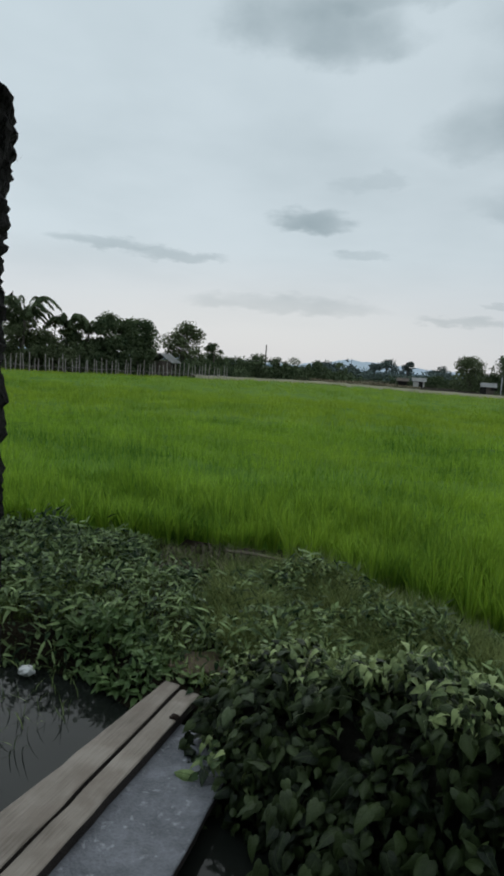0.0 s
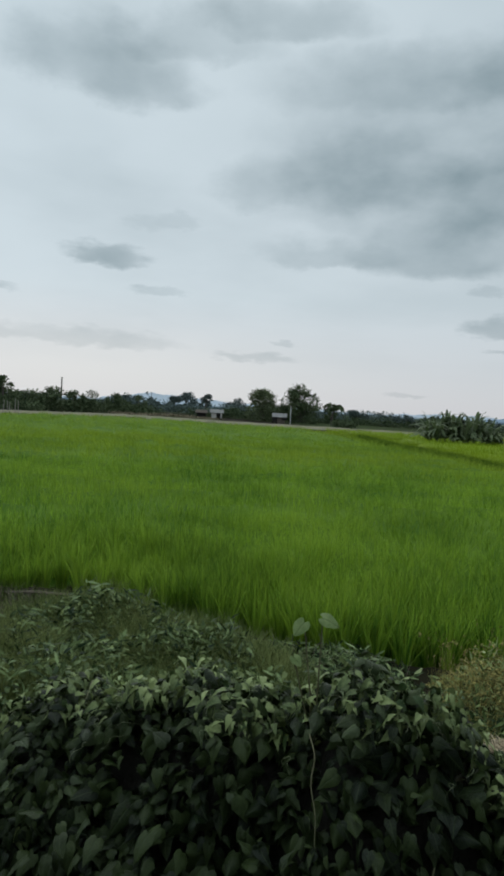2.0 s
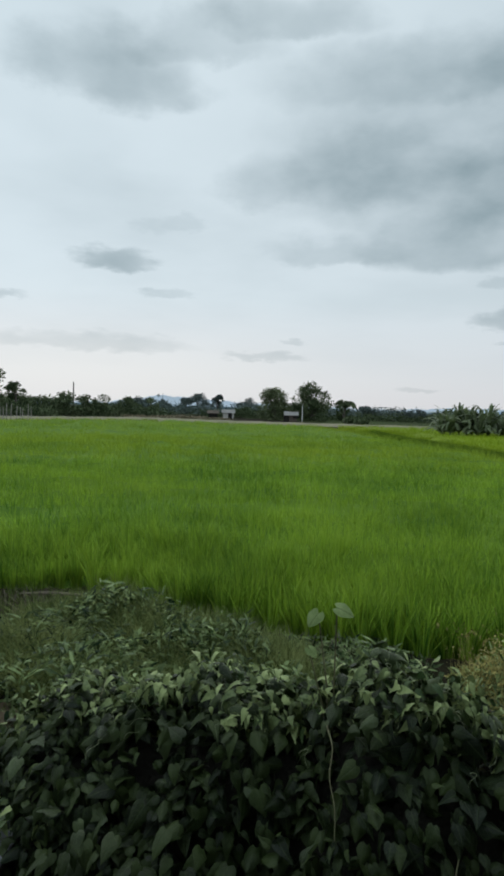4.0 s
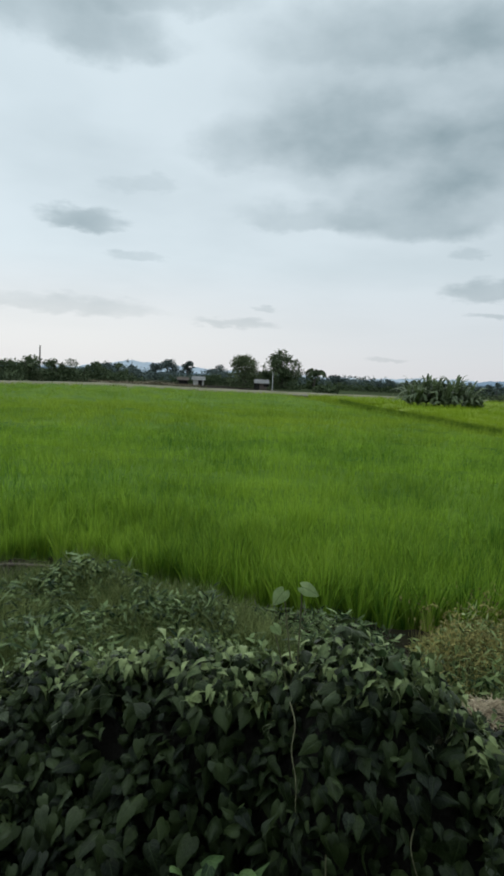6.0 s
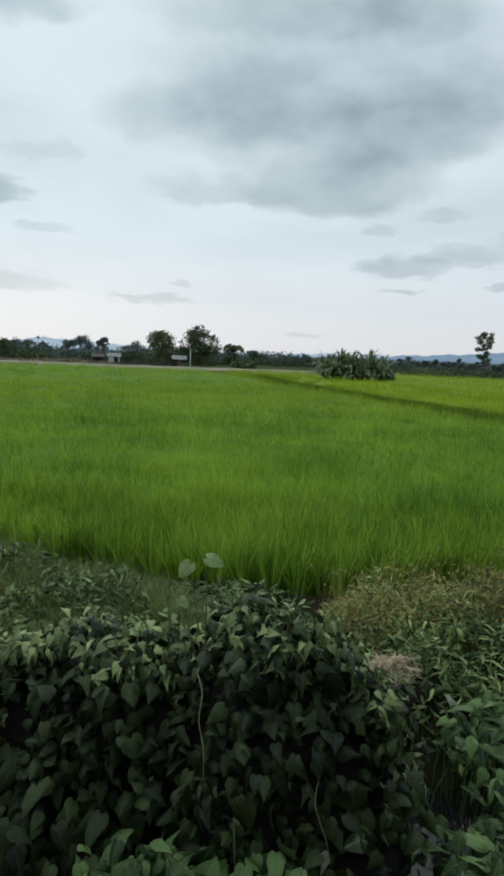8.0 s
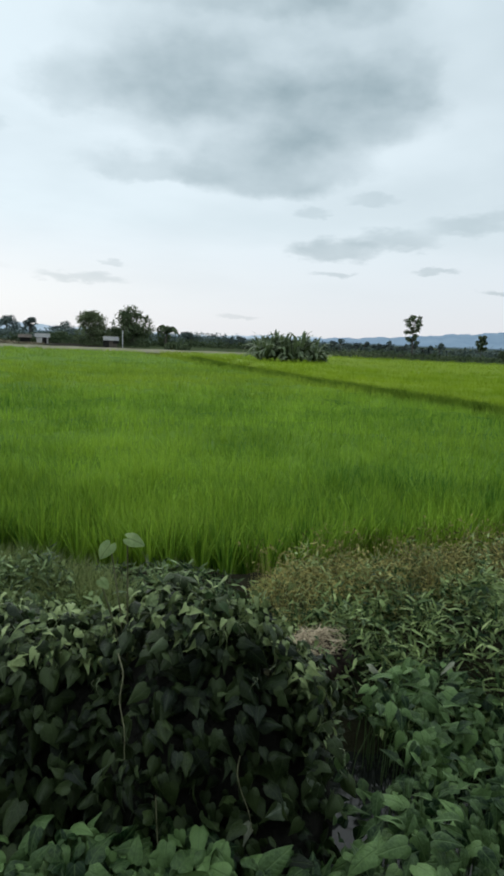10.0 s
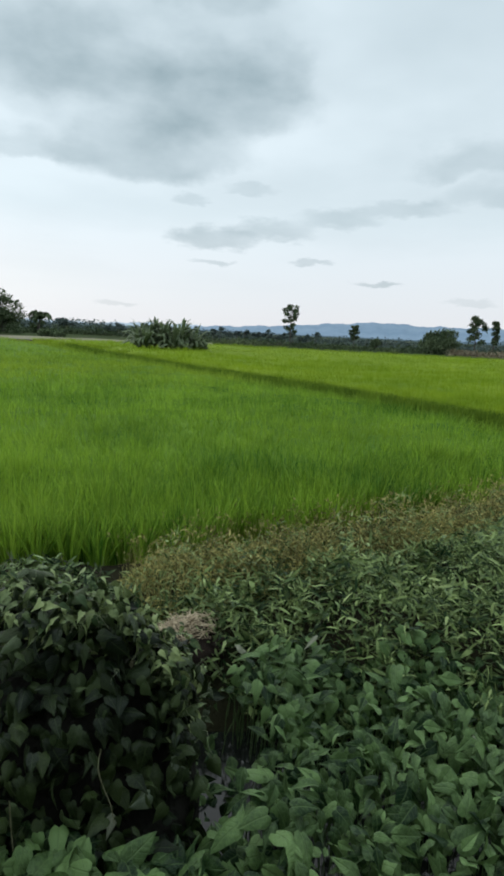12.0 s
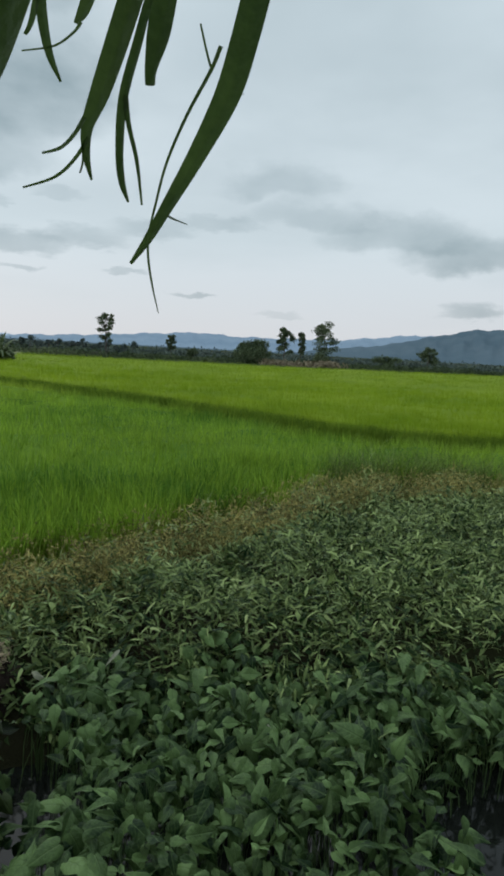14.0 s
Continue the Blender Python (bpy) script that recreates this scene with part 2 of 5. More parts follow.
M_WEED_LIGHT = material("light_weed_leaf", (0.055, 0.10, 0.033), (0.38, 0.47, 0.19), 0.55, 2.0, 40.0, 0.0, 1.2, True, 0.2, 0.12)
M_WEED_DRY = material("browning_weed", (0.12, 0.115, 0.042), (0.54, 0.475, 0.175), 0.8, 1.2, 30.0, 0.0, 1.1, True, 0.2, 0.06)
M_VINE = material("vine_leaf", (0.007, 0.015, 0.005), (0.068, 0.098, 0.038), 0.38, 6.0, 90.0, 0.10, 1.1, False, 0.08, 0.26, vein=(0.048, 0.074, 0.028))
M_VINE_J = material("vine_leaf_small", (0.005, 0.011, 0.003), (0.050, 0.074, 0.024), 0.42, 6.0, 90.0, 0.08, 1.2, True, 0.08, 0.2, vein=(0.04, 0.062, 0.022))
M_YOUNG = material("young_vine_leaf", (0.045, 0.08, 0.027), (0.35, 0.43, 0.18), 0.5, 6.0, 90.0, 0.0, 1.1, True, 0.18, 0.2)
M_SPINACH = material("water_plant_leaf", (0.008, 0.028, 0.008), (0.155, 0.255, 0.085), 0.42, 7.0, 80.0, 0.10, 1.15, False, 0.14, 0.22, vein=(0.12, 0.19, 0.07))
M_SPINACH_J = material("water_plant_leaf_small", (0.008, 0.028, 0.008), (0.155, 0.255, 0.085), 0.42, 7.0, 80.0, 0.10, 1.15, True, 0.14, 0.22, vein=(0.12, 0.19, 0.07))
M_STEM = material("vine_stem", (0.10, 0.10, 0.05), (0.24, 0.23, 0.13), 0.7, 30.0, 200.0, 0.1)
M_TENDRIL = material("pale_tendril", (0.10, 0.13, 0.06), (0.30, 0.34, 0.20), 0.6, 30.0, 200.0, 0.0, 0.6, True)
M_STRAW = material("dry_straw", (0.20, 0.15, 0.09), (0.55, 0.45, 0.30), 0.9, 20.0, 150.0, 0.0, 0.9, True)
M_DYKE = material("dyke_grass_blade", (0.075, 0.14, 0.015), (0.22, 0.32, 0.036), 0.7, 1.5, 12.0, 0.0, 0.6, True, 0.2, 0.05)
M_PLANK = material("weathered_plank", (0.17, 0.14, 0.115), (0.38, 0.33, 0.285), 0.85, 4.0, 110.0, 0.3, grain=19.5, big=((0.22, 0.18, 0.15), 5.0, 0.5, 0.7))
M_BOARD = material("grey_board", (0.10, 0.104, 0.118), (0.215, 0.22, 0.245), 0.6, 9.0, 70.0, 0.4, big=((0.33, 0.34, 0.36), 22.0, 0.6, 0.72), contrast=(0.5, 0.95))
M_EDGE = material("dark_wet_sawn_edge", (0.02, 0.016, 0.015), (0.06, 0.048, 0.043), 0.8, 9.0, 120.0, 0.4)
M_POST = material("dark_bark", (0.003, 0.003, 0.003), (0.016, 0.015, 0.014), 0.95, 18.0, 120.0, 0.8, gloss=0.1)
M_PALM = material("palm_leaflet", (0.05, 0.095, 0.028), (0.12, 0.20, 0.055), 0.4, 40.0, 300.0, 0.05, 0.3, False, 0.45, 0.35)
M_BARK = material("tree_bark", (0.05, 0.045, 0.04), (0.15, 0.13, 0.11), 0.9, 6.0, 40.0, 0.3)
M_CROWN = material("tree_foliage", (0.042, 0.068, 0.034), (0.15, 0.19, 0.098), 0.8, 0.6, 5.0, 0.0, 0.8, True, 0.18, 0.1)
M_CROWN_PALE = material("pale_foliage", (0.06, 0.085, 0.04), (0.18, 0.215, 0.115), 0.8, 0.6, 5.0, 0.0, 0.8, True, 0.2, 0.1)
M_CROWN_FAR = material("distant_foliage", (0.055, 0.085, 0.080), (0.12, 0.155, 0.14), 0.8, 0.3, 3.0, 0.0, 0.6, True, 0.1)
M_BANANA = material("banana_leaf", (0.03, 0.055, 0.025), (0.21, 0.26, 0.14), 0.5, 1.5, 12.0, 0.0, 1.1, True, 0.2, 0.25)
M_WOOD_PALE = material("bleached_wood", (0.22, 0.20, 0.18), (0.42, 0.39, 0.36), 0.9, 5.0, 40.0, 0.2)
M_TIN = material("tin_roof", (0.13, 0.135, 0.135), (0.26, 0.26, 0.25), 0.5, 1.0, 14.0, 0.1)
M_WALL = material("plastered_wall", (0.5, 0.49, 0.46), (0.72, 0.7, 0.67), 0.9, 1.0, 10.0, 0.1)
M_HUTWALL = material("dark_hut_wall", (0.07, 0.06, 0.05), (0.16, 0.13, 0.11), 0.9, 2.0, 20.0, 0.2)
M_ROAD = material("pale_dirt_track", (0.20, 0.19, 0.12), (0.33, 0.30, 0.21), 0.95, 0.5, 6.0, 0.1)
M_DRY = material("dry_grass", (0.17, 0.14, 0.09), (0.32, 0.27, 0.18), 0.9, 0.5, 6.0, 0.0, 0.6, True)
M_DEAD = material("dead_stalk", (0.05, 0.04, 0.03), (0.24, 0.20, 0.155), 0.9, 8.0, 60.0, 0.0, 1.1, True)
M_HEDGE = material("hedge_foliage", (0.036, 0.056, 0.028), (0.105, 0.14, 0.07), 0.8, 0.4, 4.0, 0.0, 0.6, True, 0.12, 0.05)
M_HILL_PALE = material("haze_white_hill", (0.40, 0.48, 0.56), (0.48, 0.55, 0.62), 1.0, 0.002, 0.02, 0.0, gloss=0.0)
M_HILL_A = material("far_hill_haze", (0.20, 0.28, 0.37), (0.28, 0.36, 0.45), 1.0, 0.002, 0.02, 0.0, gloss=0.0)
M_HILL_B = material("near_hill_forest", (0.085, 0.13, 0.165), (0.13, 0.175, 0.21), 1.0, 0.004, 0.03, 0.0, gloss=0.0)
M_LITTER = material("white_plastic", (0.6, 0.6, 0.6), (0.8, 0.8, 0.8), 0.5, 20.0, 90.0, 0.1)

# ============ mesh helpers ============


def mesh_np(name, verts, faces, mat, smooth=False, leaf=None):
    verts, faces = np.asarray(verts, np.float32), np.asarray(faces, np.int32)
    me = bpy.data.meshes.new(name)
    m, k = faces.shape
    me.vertices.add(len(verts))
    me.vertices.foreach_set("co", verts.ravel())
    me.loops.add(m * k)
    me.loops.foreach_set("vertex_index", faces.ravel())
    me.polygons.add(m)
    me.polygons.foreach_set("loop_start", np.arange(m, dtype=np.int32) * k)
    if smooth:
        me.polygons.foreach_set("use_smooth", np.ones(m, bool))
    me.update(calc_edges=True)
    if leaf is not None:
        # each leaf's own across and along, for its veins
        own = np.tile(np.asarray(leaf, np.float32), (len(verts) // len(leaf), 1))
        me.attributes.new("leaf", "FLOAT_VECTOR", "POINT").data.foreach_set("vector", own.ravel())
    me.materials.append(mat)
    return me


def part(name, me, parent=None, label=""):
    ob = new(name, me)
    if parent is not None:
        ob.parent = parent
    if label:
        ob["label"] = label
    return ob


def bm_mesh(name, bm, mat, smooth=False):
    me = bpy.data.meshes.new(name)
    bm.to_mesh(me)
    bm.free()
    if smooth:
        for p in me.polygons:
            p.use_smooth = True
    me.materials.append(mat)
    return me


def join(pieces):
    vs, fs, off = [], [], 0
    for v, f in pieces:
        vs.append(v)
        fs.append(f + off)
        off += len(v)
    return np.concatenate(vs), np.concatenate(fs)


def blades(base, height, width, heading, lean, segs, rng):
    """Tapered, bending strips: one for each row of base."""
    n = len(base)
    s = np.linspace(0, 1, segs + 1)
    d = np.stack([np.cos(heading), np.sin(heading), 0 * heading], 1)
    turn = heading + np.pi / 2 + rng.uniform(-0.7, 0.7, n)
    side = np.stack([np.cos(turn), np.sin(turn), 0 * turn], 1)
    out = np.empty((n, segs + 1, 2, 3))
    for k, t in enumerate(s):
        mid = base + d * (lean * t**2)[:, None]
        mid[:, 2] += height * (t - 0.25 * np.clip(lean / height, 0, 1.2) * t**2)
        w = width * (1.0 - t**2.2 * 0.93) * (0.75 + 0.5 * min(1, t * 3)) * 0.5
        out[:, k, 0], out[:, k, 1] = mid - side * w[:, None], mid + side * w[:, None]
    v = out.reshape(-1, 3)
    k = np.arange(segs)
    quad = np.stack([2 * k, 2 * k + 1, 2 * k + 3, 2 * k + 2], 1)
    f = (quad[None] + (np.arange(n) * 2 * (segs + 1))[:, None, None]).reshape(-1, 4)
    return v, f


def frames(normal, along):
    """Turns whose columns are across, along and normal."""
    normal = normal / np.linalg.norm(normal, axis=1, keepdims=True)
    along = along - normal * (along * normal).sum(1, keepdims=True)
    along = along / np.maximum(np.linalg.norm(along, axis=1, keepdims=True), 1e-6)
    return np.stack([np.cross(along, normal), along, normal], 2)


def scatter(tv, tf, turns, size, places):
    n, k = len(places), len(tv)
    v = np.einsum("nij,kj->nki", turns, tv) * np.asarray(size).reshape(-1, 1, 1) + places[:, None]
    f = (tf[None] + (np.arange(n) * k)[:, None, None]).reshape(-1, tf.shape[1])
    return v.reshape(-1, 3), f


def leaf_shape(wide, notch, fold, droop, rows=5, curl=0.0, point=0.8):
    """A pointed leaf of length 1 from its stalk (y = 0) to its tip: heart-shaped for a deep notch. curl adds drooping margins; point draws the tip out."""
    y = np.linspace(0, 1, rows + 1) ** 1.15
    foot = 0.75 if notch > 0.05 else 0.3
    half = np.where(y < 0.25, foot + (1 - foot) * np.sin(np.clip(y / 0.25, 0, 1) * np.pi / 2), np.clip(1 - (y - 0.25) / 0.75, 0, 1) ** point * (1 + 0.5 * (y - 0.25) / 0.75)) * wide * 0.5
    half[-1] = 0.008
    cols = (-1, -0.5, 0, 0.5, 1) if curl else (-1, 0, 1)
    v = []
    for k, t in enumerate(y):
        for c in cols:
            a = abs(c)
            # two rounded lobes beside the stalk
            back = -notch * (1.0 if a == 0.5 else 0.45 * (a > 0.6)) * max(0.0, 1 - t / 0.25) ** 1.5
            z = -droop * t**2 + half[k] * (fold * a - curl * a * a) + 0.05 * curl * math.sin(9 * t + 2 * c) * a
            v.append((c * half[k], t + back, z))
    m = len(cols)
    f = [(m * k + j, m * k + j + 1, m * (k + 1) + j + 1, m * (k + 1) + j) for k in range(rows) for j in range(m - 1)]
    return np.array(v), np.array(f)


def tube(points, radii, sides=6):
    """A tapered tube through points, as (verts, quads)."""
    p = np.asarray(points, float)
    t = np.gradient(p, axis=0)
    t /= np.maximum(np.linalg.norm(t, axis=1, keepdims=True), 1e-9)
    ref = np.array([0.31, 0.17, 0.93]) if abs(t[0, 2]) < 0.9 else np.array([1.0, 0.1, 0.0])
    a = np.cross(t, ref)
    a /= np.linalg.norm(a, axis=1, keepdims=True)
    b = np.cross(t, a)
    ang = np.linspace(0, 2 * np.pi, sides, endpoint=False)
    r = np.asarray(radii, float).reshape(-1, 1, 1) * np.ones((len(p), 1, 1))
    v = p[:, None] + r * (np.cos(ang)[None, :, None] * a[:, None] + np.sin(ang)[None, :, None] * b[:, None])
    k, s = np.meshgrid(np.arange(len(p) - 1), np.arange(sides), indexing="ij")
    s2 = (s + 1) % sides
    f = np.stack([k * sides + s, k * sides + s2, (k + 1) * sides + s2, (k + 1) * sides + s], -1).reshape(-1, 4)
    return v.reshape(-1, 3), f


def smooth_line(pts, per=6):
    p = np.asarray(pts, float)
    q = np.vstack([2 * p[0] - p[1], p, 2 * p[-1] - p[-2]])
    out = []
    for i in range(1, len(q) - 2):
        for t in np.arange(per) / per:
            a, b, c, d = q[i - 1], q[i], q[i + 1], q[i + 2]
            out.append(0.5 * (2 * b + (c - a) * t + (2 * a - 5 * b + 4 * c - d) * t**2 + (3 * b - 3 * c + d - a) * t**3))
    return np.array(out + [p[-1]])


def inside(poly, x, y):
    poly, hit = np.asarray(poly), np.zeros(np.shape(x), bool)
    for (x1, y1), (x2, y2) in zip(poly, np.roll(poly, -1, 0)):
        cross = (y1 > y) != (y2 > y)
        with np.errstate(divide="ignore", invalid="ignore"):
            hit ^= cross & (x < (x2 - x1) * (y - y1) / (y2 - y1 + 1e-12) + x1)
    return hit


def edge_distance(poly, x, y, closed=True):
    poly = np.asarray(poly, float)
    best = np.full(np.shape(x), 1e9)
    ends = np.roll(poly, -1, 0) if closed else poly[1:]
    for (x1, y1), (x2, y2) in zip(poly, ends):
        dx, dy = x2 - x1, y2 - y1
        t = np.clip(((x - x1) * dx + (y - y1) * dy) / (dx * dx + dy * dy + 1e-12), 0, 1)
        best = np.minimum(best, np.hypot(x - x1 - t * dx, y - y1 - t * dy))
    return best


def wave(x, y, scale, seed):
    """Smooth, cheap unevenness between about -1 and 1."""
    r = np.random.default_rng(seed)
    out = 0 * x
    for k in range(5):
        a, p, q = r.uniform(0, 6.28), r.uniform(0, 6.28), r.uniform(0.6, 1.8)
        out = out + np.sin((x * np.cos(a) + y * np.sin(a)) * q / scale * 6.28 + p + 1.3 * np.sin((x * np.sin(a) - y * np.cos(a)) / scale * 2.1))
    return out / 3.2


# ============ plan of the ground ============
WATER_Z, RICE_Z = -0.20, -0.08
DITCH = [(-14, 4.3), (-1.7, 4.25), (-1.0, 4.05), (-0.45, 3.55), (0.0, 3.35), (0.9, 2.65), (1.5, 2.15), (1.9, 2.25), (2.35, 2.42), (2.9, 2.05), (3.5, 1.5), (4.2, 0.5), (4.7, -1.0), (5.0, -5), (2.8, -5), (2.1, -1.6), (1.2, 0.25), (0.4, 0.85), (-1, 1.15), (-14, 1.3)]
# edge of the near rice field towards the bank, then round it
RICE_EDGE = [(-30, 7.9), (-6, 7.05), (-3.0, 6.75), (-0.85, 6.5), (0.5, 6.15), (1.1, 5.4), (1.6, 4.85), (2.2, 4.32), (2.65, 3.98), (3.2, 3.82), (4.0, 3.72), (4.7, 3.55), (5.9, 3.3), (8.0, 2.95), (9.2, 1.75), (9.7, 0.6), (10.3, -3), (11, -6)]
DYKE = [(13.3, -6), (13.65, 1.4), (12.85, 3.4), (12.8, 5.0), (13.75, 7.7), (15.0, 12.5), (15.85, 18.6), (18.7, 32.4), (21.7, 42.8), (24.7, 62)]
NEAR_FIELD = RICE_EDGE + [(12.5, -6), (12.85, 1.4), (12.05, 3.3), (12.0, 5.0), (13.0, 7.9), (14.3, 12.7), (15.2, 18.8), (18.2, 32.6), (21.2, 43.2), (24.0, 62), (15.5, 66), (6, 74), (-3, 68), (-8, 63), (-14, 56.5), (-19.5, 51), (-27, 46), (-45, 44)]
FAR_FIELD = [(13.8, -6), (14.2, 1.55), (13.4, 3.55), (13.35, 5.0), (14.3, 7.5), (15.5, 12.35), (16.4, 18.45), (19.2, 32.3), (22.2, 42.6), (25.3, 58), (36, 56.5), (48, 57), (51, 47), (60, 38), (66, 30), (80, 21), (92, 12), (95, -6)]


def ground_height(x, y):
    d = edge_distance(DITCH, x, y)
    wet = inside(DITCH, x, y)
    h = np.where(wet, -0.06 - 0.5 * np.clip(d / 0.5, 0, 1), 0.0 + np.where(x > 1.8, 0.10, 0.02) * np.clip(d / 0.6, 0, 1))
    bumps = 0.05 * wave(x, y, 1.7, 3) + 0.02 * wave(x, y, 0.5, 4)
    near = np.exp(-((np.hypot(x, y - 2) / 14.0) ** 4))
    h = h + bumps * near
    rice = inside(NEAR_FIELD, x, y) | inside(FAR_FIELD, x, y)
    dr = np.minimum(edge_distance(NEAR_FIELD, x, y), edge_distance(FAR_FIELD, x, y))
    h = np.where(rice, RICE_Z + 0.16 * np.clip(1 - dr / 0.35, 0, 1), h)
    return h


def spaced(lo, hi, fine_lo, fine_hi, step):
    mid = np.arange(fine_lo, fine_hi + 1e-6, step)
    up, dn, s = [], [], step
    v = fine_hi
    while v < hi:
        s *= 1.16
        v += s
        up.append(min(v, hi))
    v, s = fine_lo, step
    while v > lo:
        s *= 1.16
        v -= s
        dn.append(max(v, lo))
    return np.array(dn[::-1] + list(mid) + up)


def grid_mesh(name, xs, ys, height, mat):
    gx, gy = np.meshgrid(xs, ys)
    v = np.stack([gx, gy, height(gx, gy)], -1).reshape(-1, 3)
    nx = len(xs)
    a = (np.arange(len(ys) - 1)[:, None] * nx + np.arange(nx - 1)[None]).ravel()
    return mesh_np(name, v, np.stack([a, a + 1, a + nx + 1, a + nx], 1), mat, True)


ground = new("ground", grid_mesh("ground", spaced(-4200, 4200, -8, 14, 0.1), spaced(-4200, 4200, -5, 8.5, 0.1), ground_height, M_SOIL))
tagged(ground, "dark damp soil between ditch, bank and rice fields", "ground", kind="structure")

water = new("water", mesh_np("water", [(-14, -5, WATER_Z), (5.5, -5, WATER_Z), (5.5, 4.6, WATER_Z), (-14, 4.6, WATER_Z)], [(0, 1, 2, 3)], M_WATER))
tagged(water, "still dark ditch water reflecting the grey sky", "water", kind="structure")

# ============ rice ============


def jittered(poly, spacing, rng, r0, r1, az0=-40, az1=100):
    p = np.asarray(poly)
    lo, hi = np.maximum(p.min(0), -r1), np.minimum(p.max(0), r1)
    xs, ys = np.meshgrid(np.arange(lo[0], hi[0], spacing), np.arange(lo[1], hi[1], spacing))
    xs, ys = xs.ravel(), ys.ravel()
    xs, ys = xs + rng.uniform(-0.35, 0.35, len(xs)) * spacing, ys + rng.uniform(-0.35, 0.35, len(xs)) * spacing
    r, a = np.hypot(xs - 0.3, ys), np.degrees(np.arctan2(xs - 0.3, ys))
    r = r * (1 + rng.uniform(-0.2, 0.2, len(r)))
    keep = (r >= r0) & (r < r1) & (a > az0) & (a < az1)
    xs, ys = xs[keep], ys[keep]
    keep = inside(poly, xs, ys)
    return xs[keep], ys[keep]


def rice_pieces(poly, seed, tall, lift=0.0):
    rng = np.random.default_rng(seed)
    out = []
    #        from, to, spacing, blades, width, segments
    for r0, r1, sp, count, width, segs in ((0, 6.6, 0.17, 34, 0.013, 4), (6.6, 9, 0.18, 30, 0.015, 3), (9, 18, 0.22, 20, 0.020, 2), (18, 34, 0.25, 10, 0.028, 2), (34, 60, 0.45, 9, 0.055, 1), (60, 110, 0.8, 8, 0.10, 1)):
        cx, cy = jittered(poly, sp, rng, r0, r1)
        if not len(cx):
            continue
        n = len(cx) * count
        cx, cy = np.repeat(cx, count), np.repeat(cy, count)
        spread = sp * (0.30 if r1 <= 9 else 0.5)
        head = rng.uniform(0, 6.283, n)
        rad = rng.uniform(0, 1, n) ** 0.6 * spread
        base = np.stack([cx + np.cos(head) * rad, cy + np.sin(head) * rad, np.full(n, RICE_Z + lift)], 1)
        h = tall * (1 + 0.14 * wave(cx, cy, 5.0, 11) + 0.16 * wave(cx, cy, 1.5, 12)) * rng.triangular(0.62, 1.0, 1.16, n)
        if r1 > 34:
            h = h * 0.97
        lean = h * rng.uniform(0.03, 0.5 if r1 < 7 else 0.6, n)
        out.append(blades(base, h, np.full(n, width) * rng.uniform(0.7, 1.3, n), head + rng.normal(0, 0.5, n), lean, segs, rng))
    return out


def canopy(poly, top, seed, soft_edge=None):
    """The closed mass of leaves below the blade tips; it thins out towards soft_edge."""
    xs, ys = spaced(-46, 96, -6, 17, 0.25), spaced(-6, 75, 0, 14, 0.25)
    gx, gy = np.meshgrid(xs, ys)
    far_in = edge_distance(poly, gx, gy)
    ok = inside(poly, gx, gy) & (far_in > 0.12)
    slope = np.clip((far_in - 0.1) / 0.3, 0, 1)
    if soft_edge is not None:
        front = edge_distance(soft_edge[:14], gx, gy, False)
        slope = slope * np.clip((front - 0.35) / 1.7, 0, 1)
        ok &= front > 0.33
    z = RICE_Z + (top - RICE_Z) * slope * (1 + 0.14 * wave(gx, gy, 5.0, 11) + 0.14 * wave(gx, gy, 1.5, 12)) + 0.012 * wave(gx, gy, 0.9, seed)
    nx = len(xs)
    a = np.arange(len(ys) - 1)[:, None] * nx + np.arange(nx - 1)[None]
    flat = ok.ravel()
    a = a.ravel()
    quads = np.stack([a, a + 1, a + nx + 1, a + nx], 1)
    quads = quads[flat[quads].all(1)]
    return np.stack([gx, gy, z], -1).reshape(-1, 3), quads


rings = rice_pieces(NEAR_FIELD, 1, 0.56)
v, f = join(rings[:3])
paddy = new("rice_paddy", mesh_np("rice_paddy", v, f, M_RICE))
tagged(paddy, "dense bright green young rice plants in a flat paddy", "rice field", kind="stuff")
v, f = join(rings[3:])
tagged(part("distant_rows", mesh_np("distant_rows", v, f, M_RICE_FAR), paddy, "yellower green rice towards the far side"), kind="stuff")
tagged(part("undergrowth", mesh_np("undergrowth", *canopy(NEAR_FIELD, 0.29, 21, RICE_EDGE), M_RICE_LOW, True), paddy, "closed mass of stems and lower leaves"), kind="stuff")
v, f = join(rice_pieces(FAR_FIELD, 2, 0.62, 0.06))
paddy = new("rice_paddy", mesh_np("rice_paddy", v, f, M_RICE_RIPE))
tagged(paddy, "yellowish green rice in the paddy beyond the dyke", "rice field", kind="stuff")
tagged(part("undergrowth", mesh_np("undergrowth", *canopy(FAR_FIELD, 0.40, 22), M_RICE_RIPE, True), paddy, "closed mass of stems and lower leaves"), kind="stuff")

# grass along the dyke between the two fields
rng = np.random.default_rng(31)
seg = np.array(DYKE)
n = 38000
k = rng.integers(0, len(seg) - 2, n)
t = rng.uniform(0, 1, (n, 1))
p = seg[k] * (1 - t) + seg[k + 1] * t + rng.normal(0, 0.16, (n, 2))
base = np.column_stack([p, ground_height(p[:, 0], p[:, 1])])
v, f = blades(base, rng.uniform(0.16, 0.46, n), np.hypot(p[:, 0], p[:, 1]) * 0.0012 + 0.006, rng.uniform(0, 6.28, n), rng.uniform(0.03, 0.15, n), 2, rng)
tagged(new("dyke_grass", mesh_np("dyke_grass", v, f, M_DYKE)), "dark green grass on the dyke between the rice fields", "grass", kind="stuff")

# ============ plank crossing ============


